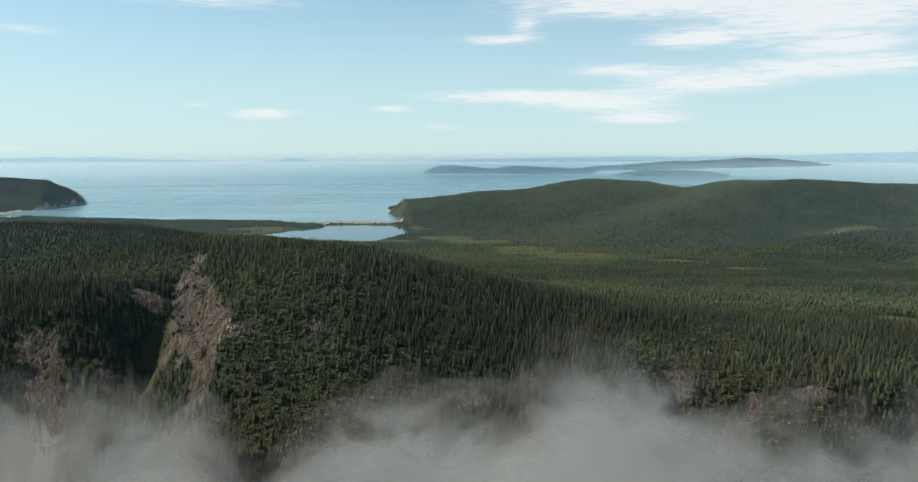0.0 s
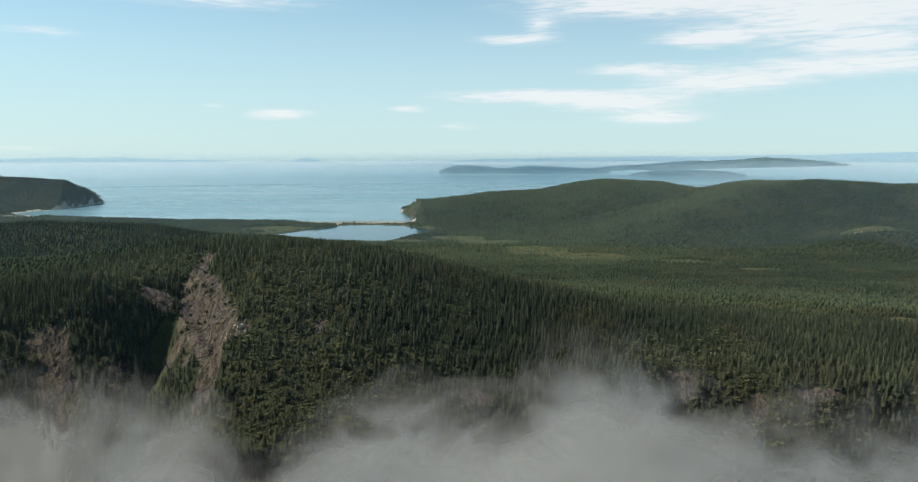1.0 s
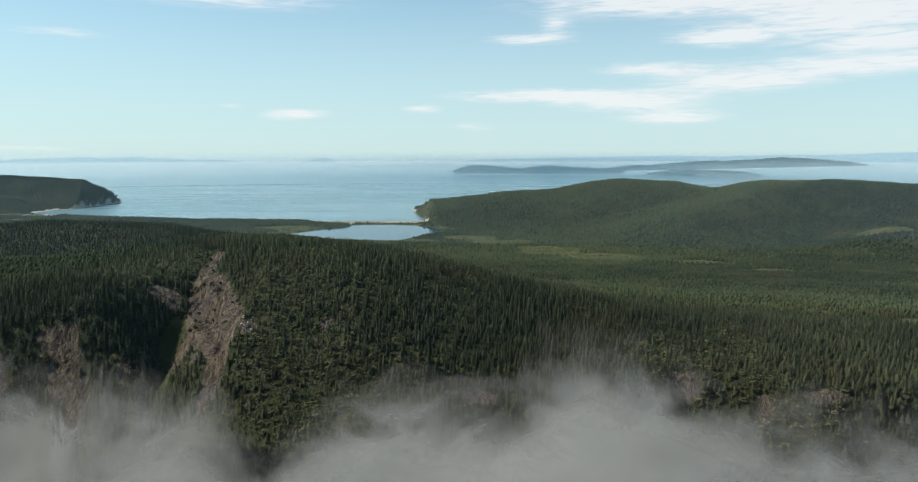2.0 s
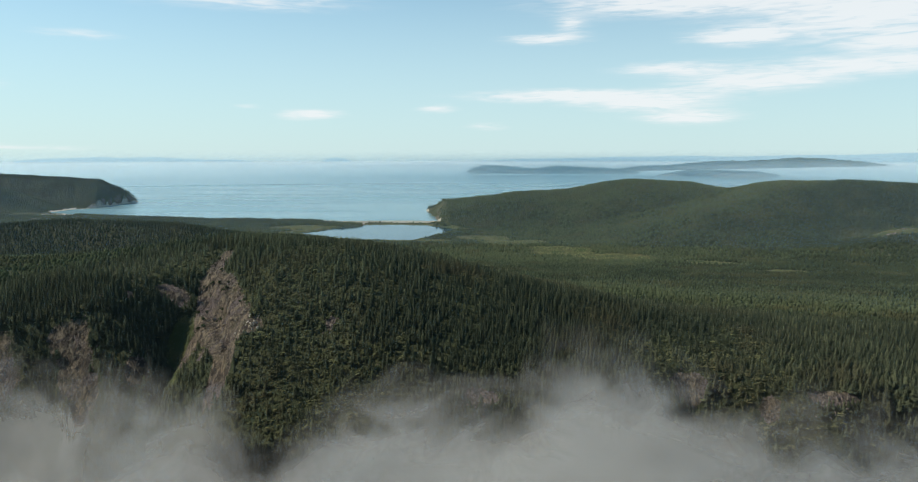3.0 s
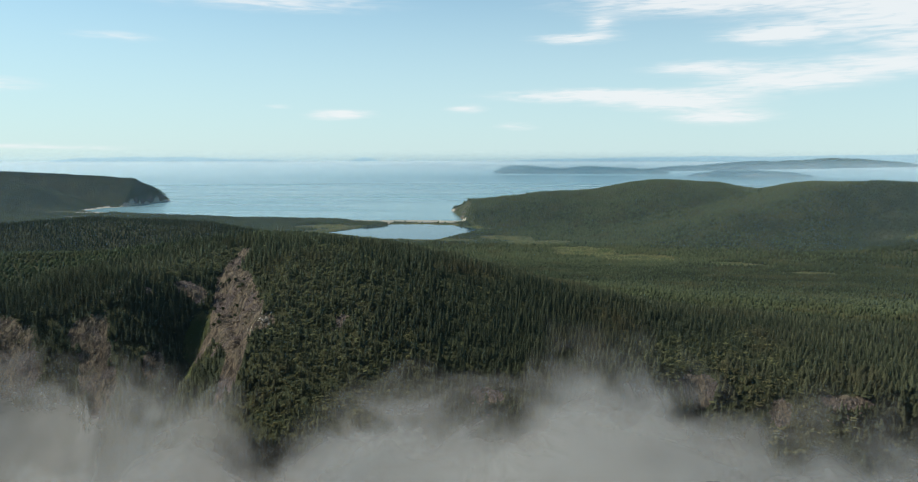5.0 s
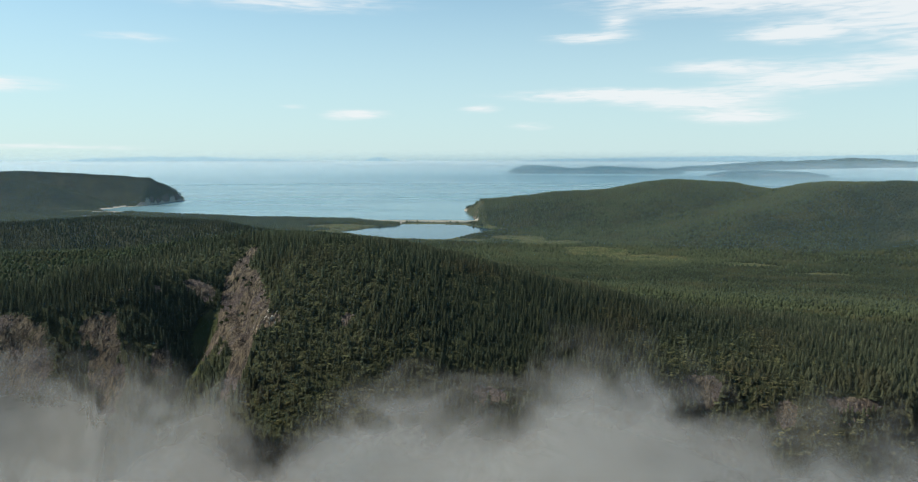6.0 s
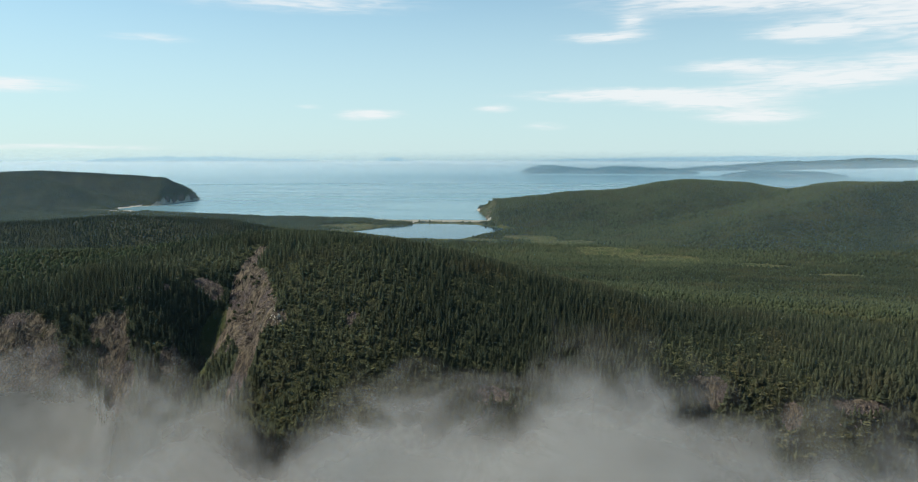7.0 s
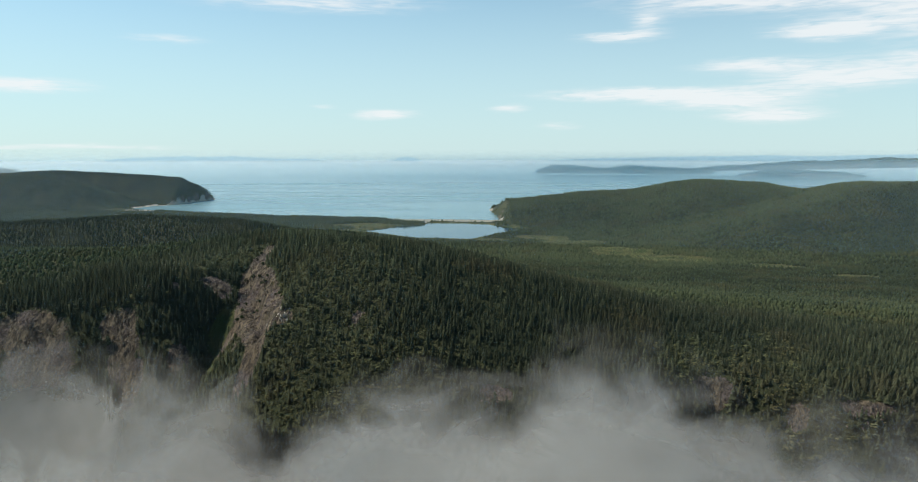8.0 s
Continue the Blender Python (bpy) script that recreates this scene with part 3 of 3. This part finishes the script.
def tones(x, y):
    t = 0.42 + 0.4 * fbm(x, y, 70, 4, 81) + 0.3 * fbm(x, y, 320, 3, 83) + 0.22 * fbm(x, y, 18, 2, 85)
    # paler along spur and cape crest: their sunlit bands put into the tone
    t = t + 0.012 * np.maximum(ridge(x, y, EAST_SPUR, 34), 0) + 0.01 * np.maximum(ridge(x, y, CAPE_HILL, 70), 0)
    for cx, cy, rx, ry, much in WOOD_LIGHT_SHADE:
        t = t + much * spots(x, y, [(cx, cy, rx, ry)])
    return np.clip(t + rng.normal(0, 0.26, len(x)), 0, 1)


# ---- islands ----
def island(name, az0, az1, r0, depth, low, peaks, label):
    """A long island seen broadside, with a cliff along its near shore."""
    n, rows = 140, 16
    t = np.linspace(0, 1, n)
    a = np.radians(az0 + (az1 - az0) * t)
    top = np.interp(t, np.linspace(0, 1, len(peaks)), peaks)
    co, rock = [], []
    for j in range(rows):
        q = j / (rows - 1)
        prof = np.interp(q, [0, 0.06, 0.12, 0.45, 0.8, 1], [0, 0.3, 0.5, 1.0, 0.7, 0])
        r = np.interp(t, [0, 1], r0) + depth * q
        x, y = r * np.sin(a), r * np.cos(a)
        z = top * prof * (1 + 0.2 * fbm(x, y, 90, 5, 71, 0.65)) + (0.0 if q < 0.05 else 3 * fbm(x, y, 25, 2, 73)) * (prof > 0)
        co.append(np.stack([x, y, np.interp(t, [0, 1], low) + z], 1))
        rock.append(np.full(n, 1.0 if q < 0.14 else 0.0) * step(fbm(x, y, 70, 3, 75), -0.6, 0.0))
    co = np.concatenate(co)
    rock = np.concatenate(rock)
    # sand colour over the cliff rock brightens faces the sun misses
    ob = mesh_arrays(name, co, grid_faces(rows, n), GROUND, True, rock=rock, meadow=rock * 0, sand=rock * 0.5)
    tagged(ob, label, "island", kind="structure")
    g = np.random.default_rng(int(abs(az1) * 10))
    pick = g.integers(0, len(co), 3600)
    pick = pick[(rock[pick] < 0.3) & (co[pick, 2] > np.min(co[:, 2]) + 6)]
    spread = co[pick] + np.stack([g.normal(0, 6, len(pick)), g.normal(0, 2, len(pick)), g.uniform(-2.5, -1, len(pick))], 1)
    stand("forest", [cone_shape(1, 5, 700 + k, 0.6) for k in range(4)], spread[:, 0], spread[:, 1], spread[:, 2], g.uniform(2.5, 5.5, len(pick)),
          g.uniform(1.0, 1.8, len(pick)), g.uniform(0.1, 0.9, len(pick)), WOOD, "far dark wood on a hazy island")


island("island_1", -2.75, 10.9, (4650, 4650), 60, (5, 5), [22, 62, 58, 47, 35, 54, 51, 43, 43, 31, 12], "long cliffed island, wooded, blue with haze")
island("island_2", 12.4, 21.1, (4540, 4540), 60, (-1, -1), [4, 30, 40, 38, 37, 34, 8], "low cliffed island, wooded, blue with haze")
island("island_3", 8.4, 27.9, (4690, 4850), 50, (20, 62), [14, 30, 42, 55, 52, 64, 46, 14], "long hilly island, wooded, blue with haze")


island("headland", -50, -41.2, (3300, 3300), 120, (-1, -1), [108, 102, 96, 90, 86, 82, 64], "far wooded headland, blue with haze")


# stretches of the cliff edge where each tree is built singly
SINGLE = [(-78, -12, 190, 236), (62, 150, 226, 258)]


def singled(x, y):
    inside = np.zeros(len(x), dtype=bool)
    for x0, x1, y0, y1 in SINGLE:
        inside |= (x > x0) & (x < x1) & (y > y0) & (y < y1)
    return inside


def branch_crown(seed, whorls=11, spread=7, slim=0.24):
    """A crown of drooping, two-fold branch sprays for a tree seen singly."""
    g = np.random.default_rng(seed)
    co, tris = [], []
    for k in range(whorls):
        q = k / whorls
        reach = slim * (1 - q) ** 0.6 * g.uniform(0.75, 1.2) + 0.025
        for s in range(spread):
            if g.uniform() < 0.12:
                continue
            a = 2 * math.pi * (s + 0.5 * (k % 2)) / spread + g.uniform(-0.3, 0.3)
            rr, z, half = reach * g.uniform(0.6, 1.2), 0.1 + 0.84 * q + g.uniform(-0.03, 0.03), reach * g.uniform(0.3, 0.45)
            ca, sa = math.cos(a), math.sin(a)
            i = len(co)
            co += [(0, 0, z + 0.08), (rr * 0.55 * ca - half * sa, rr * 0.55 * sa + half * ca, z), (rr * 0.6 * ca, rr * 0.6 * sa, z + 0.035),
                   (rr * 0.55 * ca + half * sa, rr * 0.55 * sa - half * ca, z), (rr * ca, rr * sa, z - 0.05)]
            tris += [(i, i + 1, i + 2), (i, i + 2, i + 3), (i + 1, i + 4, i + 2), (i + 2, i + 4, i + 3)]
    i = len(co)
    co += [(0, 0, 1.0)] + [(0.05 * math.cos(2 * math.pi * s / 5), 0.05 * math.sin(2 * math.pi * s / 5), 0.7) for s in range(5)]
    tris += [(i, i + 1 + s, i + 1 + (s + 1) % 5) for s in range(5)]
    return co, tris


def trunk_mesh(name):
    co, faces = [], []
    for z, r in ((-0.08, 0.028), (0.15, 0.02), (0.6, 0.011), (0.97, 0.003)):
        co += [(r * math.cos(math.pi * s / 3), r * math.sin(math.pi * s / 3), z) for s in range(6)]
    for j in range(3):
        faces += [(6 * j + s, 6 * j + (s + 1) % 6, 6 * j + 6 + (s + 1) % 6, 6 * j + 6 + s) for s in range(6)]
    me = bpy.data.meshes.new(name)
    me.from_pydata(co, [], faces)
    me.materials.append(BARK)
    return me


def build_single_trees(x, y, z, tall, wide, tone):
    trunk = trunk_mesh("trunk")
    crowns = []
    for k in range(9):
        co, tris = branch_crown(500 + k, 9 + k % 4, 6 + k % 3, 0.24 + 0.03 * (k % 4))
        me = bpy.data.meshes.new("crown")
        me.from_pydata(co, [], tris)
        me.attributes.new("tone", "FLOAT", "POINT").data.foreach_set("value", np.full(len(co), 0.1 + 0.8 * (k % 9) / 8, dtype=np.float32))
        me.materials.append(SPRUCE)
        crowns.append(me)
    for i in range(len(x)):
        tree = new("spruce_tree")
        k = int(np.clip(tone[i], 0, 0.999) * 9)
        tree.location, tree.rotation_euler = (x[i], y[i], z[i]), (0, 0, rng.uniform(0, 6.28))
        tree.scale = (tall[i] * wide[i], tall[i] * wide[i], tall[i])
        new("trunk", trunk).parent = tree
        new("crown", crowns[k]).parent = tree
        size = "tall" if tall[i] > 4.8 else "small" if tall[i] < 3.4 else "slender"
        hue = "pale green" if k > 5 else "dark green" if k < 3 else "olive green"
        tagged(tree, f"{size} {hue} spruce on the steep cliff edge", "tree", "spruces on the cliff edge")


# where scrub outgrows the trees
LOW_WOOD = [(-72, 276, 44, 36), (-150, 322, 42, 20), (-60, 225, 15, 30), (-245, 330, 60, 14), (-152, 302, 22, 6), (205, 372, 40, 18)]


def build_forest():
    near_shapes = [spruce_shape(6, 4, 100 + k, 4, 0.2 + 0.03 * (k % 3)) for k in range(8)]
    mid_shapes = [cone_shape(2, 5, 200 + k) for k in range(8)]
    far_shapes = [cone_shape(1, 5, 300 + k, 0.34) for k in range(8)]
    bush_shapes = [bush_shape(12, 400 + k) for k in range(6)]
    x, y = scatter(175, 380, 1.95, 44)
    x, y, z = wooded(x, y)
    scrub = 1.3 * fbm(x, y, 36, 4, 91) + 0.6 * spots(x, y, LOW_WOOD) + rng.normal(0, 0.2, len(x)) > 0.32
    some = ~scrub | (rng.random(len(x)) < 0.85)
    x, y, z, scrub = x[some], y[some], z[some], scrub[some]
    tall = rng.uniform(2.4, 5.4, len(x)) * (1 + 0.25 * fbm(x, y, 50, 2, 93)) * np.where(scrub, rng.uniform(0.45, 1.0, len(x)), 0.97)
    close = spots(x, y, [(0, 258, 46, 50), (-190, 282, 75, 24), (-118, 325, 14, 10)])
    tall = tall * (1 + 0.32 * close) * (1 - 0.1 * step(x, 45, 90))
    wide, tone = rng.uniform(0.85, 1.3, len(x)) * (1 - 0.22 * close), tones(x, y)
    alone = np.nonzero(~scrub & singled(x, y))[0]
    alone = alone[:: max(1, math.ceil(len(alone) / 320))]
    t = np.ones(len(x), dtype=bool)
    t[alone] = False
    build_single_trees(x[alone], y[alone], z[alone] - 0.3, tall[alone] * 1.05, wide[alone], tone[alone])
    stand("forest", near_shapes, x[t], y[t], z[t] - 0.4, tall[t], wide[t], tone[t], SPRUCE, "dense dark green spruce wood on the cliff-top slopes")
    # low scrub between the trees
    x, y = scatter(175, 340, 1.45, 41)
    x, y, z = wooded(x, y)
    b = 1.3 * fbm(x, y, 36, 4, 91) + 0.9 * spots(x, y, LOW_WOOD) + rng.normal(0, 0.35, len(x)) > 0.28
    x, y, z = x[b], y[b], z[b]
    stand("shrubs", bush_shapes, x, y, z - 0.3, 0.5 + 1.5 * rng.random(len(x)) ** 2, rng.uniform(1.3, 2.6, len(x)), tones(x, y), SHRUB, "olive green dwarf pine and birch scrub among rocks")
    x, y = scatter(380, 800, 2.3, 44)
    x, y, z = wooded(x, y)
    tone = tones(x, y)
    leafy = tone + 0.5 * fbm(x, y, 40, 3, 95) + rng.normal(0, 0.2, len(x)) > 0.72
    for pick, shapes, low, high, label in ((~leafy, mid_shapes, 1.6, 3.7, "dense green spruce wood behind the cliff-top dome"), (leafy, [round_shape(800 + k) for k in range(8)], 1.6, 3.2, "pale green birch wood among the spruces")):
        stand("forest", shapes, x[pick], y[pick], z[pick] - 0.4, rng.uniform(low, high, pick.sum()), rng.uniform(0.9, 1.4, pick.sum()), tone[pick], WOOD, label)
    x, y = scatter(800, 2350, 3.7, 46)
    x, y, z = wooded(x, y)
    bx, by = scatter(640, 1300, 4.2, 36)
    bz, _, brock, bmeadow, bsand = masks(bx, by)
    b = (bmeadow > 0.3) & (bz > 2.6) & (brock < 0.4) & (bsand < 0.5) & (in_lake(bx, by) < -5)
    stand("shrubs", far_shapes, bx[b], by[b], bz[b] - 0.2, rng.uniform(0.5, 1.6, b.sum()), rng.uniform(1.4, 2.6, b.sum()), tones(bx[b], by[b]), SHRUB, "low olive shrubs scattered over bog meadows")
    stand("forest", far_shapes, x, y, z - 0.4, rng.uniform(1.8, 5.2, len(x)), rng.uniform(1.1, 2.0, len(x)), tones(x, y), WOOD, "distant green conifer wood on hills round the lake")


build_forest()


# ---- loose and standing rock ----
def rock_material(name, dark, light, worn):
    m, n = material(name)
    p = position(n)
    strata = n.noise(n.stretch(p, (0.6, 0.6, 0.2)), 1.2, 6.0, 0.65, 0.6)
    fine = n.noise(p, 4.0, 6.0, 0.65)
    c = n.mix(n.ramp(strata, 0.35, 0.68), dark, light)
    c = n.mix(n.ramp(fine, 0.55, 0.75, 0.0, 0.6), c, worn)
    c = n.mix(n.add("ShaderNodeObjectInfo").outputs["Random"], c, n.mix(0.3, c, worn))
    finish(n, c, 0.9, n.math("ADD", strata, fine), 0.9, 0.4, 0.2)
    return m


ROCK = rock_material("weathered_rock", (0.095, 0.072, 0.05, 1), (0.27, 0.205, 0.14, 1), (0.26, 0.225, 0.185, 1))
PALE_ROCK = rock_material("pale_rock", (0.3, 0.26, 0.19, 1), (0.64, 0.59, 0.47, 1), (0.55, 0.5, 0.4, 1))


def block_shape(seed, cuts=12, fineness=2):
    """A unit angular block: a fine ball cut by random planes."""
    g = np.random.default_rng(seed)
    bm = bmesh.new()
    bmesh.ops.create_icosphere(bm, subdivisions=fineness, radius=1.0)
    co = np.array([v.co[:] for v in bm.verts])
    tris = np.array([[v.index for v in f.verts] for f in bm.faces])
    bm.free()
    for _ in range(cuts):
        d = g.normal(size=3)
        d /= np.linalg.norm(d)
        over = np.maximum(co @ d - g.uniform(0.28, 0.6), 0)
        co = co - over[:, None] * d
    return co, tris


BLOCKS = [block_shape(600 + k) for k in range(8)]
STONES = [block_shape(640 + k, 5, 1) for k in range(8)]


def blocks(name, places, label, category, kind="", shapes=BLOCKS):
    """Angular blocks (x, y, z, size x, size y, size z, turn) joined into one mesh."""
    co_all, tri_all, base = [], [], 0
    for k, (x, y, z, sx, sy, sz, a) in enumerate(places):
        co, tris = shapes[k % len(shapes)]
        c, s = math.cos(a), math.sin(a)
        co_all.append(np.stack([co[:, 0] * sx * c - co[:, 1] * sy * s + x, co[:, 0] * sx * s + co[:, 1] * sy * c + y, co[:, 2] * sz + z], 1))
        tri_all.append(tris + base)
        base += len(co)
    ob = mesh_arrays(name, np.concatenate(co_all), np.concatenate(tri_all), ROCK)
    return tagged(ob, label, category, kind=kind)


def outcrop(cx, cy, rx, ry, count, size, label, mat=None):
    """A standing outcrop: upright jointed blocks crowding together on the slope."""
    g = np.random.default_rng(int(abs(cx * 7 + cy)))
    x, y = cx + g.normal(0, rx * 0.5, count), cy + g.normal(0, ry * 0.5, count)
    z = height(x, y)
    places = [(x[k], y[k], z[k] - 0.25 * size, size * g.uniform(0.3, 0.8), size * g.uniform(0.3, 0.7), size * g.uniform(0.5, 1.3), g.uniform(0, 3.1)) for k in range(count)]
    ob = blocks("rock_outcrop", places, label, "rock")
    if mat:
        ob.data.materials[0] = mat
    tagged(ob, group="outcrops on the slope")


def build_rocks():
    for cx, cy, rx, ry, count, size, label in [
        (-52, 246, 4, 7, 26, 1.1, "jagged grey-brown outcrop between shrubs on the dome"), (-66, 258, 3, 3, 12, 0.9, "small grey outcrop among olive shrubs"),
        (-30, 227, 2.5, 4, 14, 0.8, "narrow brown outcrop among spruces"), (4, 212, 7, 4, 44, 1.0, "broken brown crag at the edge of the cloud"),
        (76, 235, 6, 4, 40, 1.0, "broken tan crag at the edge of the cloud"), (100, 229, 3, 4, 22, 0.9, "narrow tan crag below spruces"),
        (122, 230, 9, 3, 44, 0.9, "long tan crag below spruces"),
        (-159, 260, 8, 6, 40, 1.1, "reddish brown broken cliff face"), (-205, 259, 18, 8, 70, 1.2, "tan broken cliff face with upright joints"),
        (-134, 256, 4, 6, 26, 1.0, "grey scree slope in a dark gully"), (-132, 294, 7, 3, 22, 0.8, "low brown ledge above the ravine"),
        (506, 905, 12, 9, 30, 2.6, "pale rock slabs on a wooded shoulder"), (535, 940, 12, 8, 26, 2.6, "pale rock slabs on a green shoulder"),
        (-124, 1462, 7, 18, 24, 4.0, "reddish sea cliff at the end of the cape"), (-70, 250, 3, 3, 8, 0.8, "small mossy outcrop among shrubs")]:
        outcrop(cx, cy, rx, ry, count, size, label)
    outcrop(-83, 245, 4.5, 3.5, 30, 1.5, "pale cream crag at the rim of the landslip", PALE_ROCK)
    g = np.random.default_rng(77)
    x, y = g.uniform(-235, -80, 20000), g.uniform(226, 318, 20000)
    keep = bare(x, y) > 0.45
    x, y = x[keep][:1700], y[keep][:1700]
    z = height(x, y)
    places = [(x[k], y[k], z[k], r, r * g.uniform(0.6, 1), r * g.uniform(0.5, 0.9), g.uniform(0, 3.1)) for k, r in enumerate(0.18 + 0.5 * g.random(len(x)) ** 3)]
    blocks("scree", places, "loose brown and grey stones on the landslip", "stones", "stuff", STONES)
    big = np.argsort(g.random(len(x)))[:70]
    for k in big:
        r = g.uniform(0.5, 1.1)
        ob = blocks("boulder", [(0, 0, 0, r, r * g.uniform(0.6, 1), r * g.uniform(0.55, 0.95), g.uniform(0, 3.1))], "angular brown boulder lying on the landslip", "boulder")
        ob.location = (x[k], y[k], z[k] + 0.25 * r)
        tagged(ob, group="boulders on the landslip")


build_rocks()


def build_slip_shrubs():
    """Bushes that cling to the landslip."""
    meshes = []
    for k in range(4):
        co, tris = bush_shape(26, 900 + k)
        me = bpy.data.meshes.new("shrub")
        me.from_pydata(co.tolist(), [], tris.tolist())
        me.attributes.new("tone", "FLOAT", "POINT").data.foreach_set("value", np.full(len(co), 0.1 + 0.15 * k, dtype=np.float32))
        me.materials.append(WOOD)
        meshes.append(me)
    g = np.random.default_rng(91)
    for k in range(26):
        q = g.uniform(0, 5)
        (x0, y0, r0), (x1, y1, r1) = SLIP[int(q)], SLIP[int(q) + 1]
        x, y = x0 + (x1 - x0) * (q % 1) + g.uniform(-1, 1) * r0, y0 + (y1 - y0) * (q % 1)
        tall = g.uniform(1.0, 2.4)
        bush = new("shrub", meshes[k % 4])
        bush.location, bush.rotation_euler, bush.scale = (x, y, float(height(np.array([x]), np.array([y]))[0]) - 0.2), (0, 0, g.uniform(0, 6.2)), (tall * 1.3, tall * 1.3, tall)
        tagged(bush, "small dark green bush clinging to the landslip", "shrub", "bushes on the landslip")


build_slip_shrubs()


# ---- low cloud against the cliffs ----
def build_fog():
    mat = fog_material()
    cols, rows = 120, 50
    xs, zs = np.linspace(-230, 260, cols), -2 + 110 * np.linspace(0, 1, rows)
    for k, (y0, lower, fade, back) in enumerate([(154, -9, 0.45, 50), (150, -1, 0.85, 40), (138, -4, 1.0, 8), (122, -7, 1.0, 0), (104, -8, 1.0, 0)]):
        x, z = (a.ravel() for a in np.meshgrid(xs, zs))
        v = (z + 2) / 110
        y = y0 + 0.5 * z + 5 * fbm(x, v * 110, 60, 2, 120 + k) + 14 * step(x, 10, 170) + 16 * step(-x, 100, 150) + back * step(-x, 55, 175)
        crest = np.interp(x, [-150, -135, -120, -109, -97, -86, -75, -65, -51, -36, -21, -14, 1, 12, 22, 30, 49, 57, 75, 82, 99, 107, 124],
                          [61, 63, 65, 70, 68, 70, 66, 60, 52, 62, 69, 67, 67, 66, 74, 77, 75, 66, 64, 60, 66, 62, 62]) - lower - (0.2 * back if back > 9 else 20) * step(-x, 72, 110)
        edge = np.clip((x + 230) / 30, 0, 1) * np.clip((260 - x) / 30, 0, 1) * np.clip((1 - v) / 0.1, 0, 1)
        ob = mesh_arrays("fog_bank", np.stack([x, y, z], 1), grid_faces(rows, cols), mat, True, depth=crest - z, fade=edge * fade)
        tagged(ob, "soft grey bank of low cloud against the cliffs", "fog", kind="stuff")


build_fog()
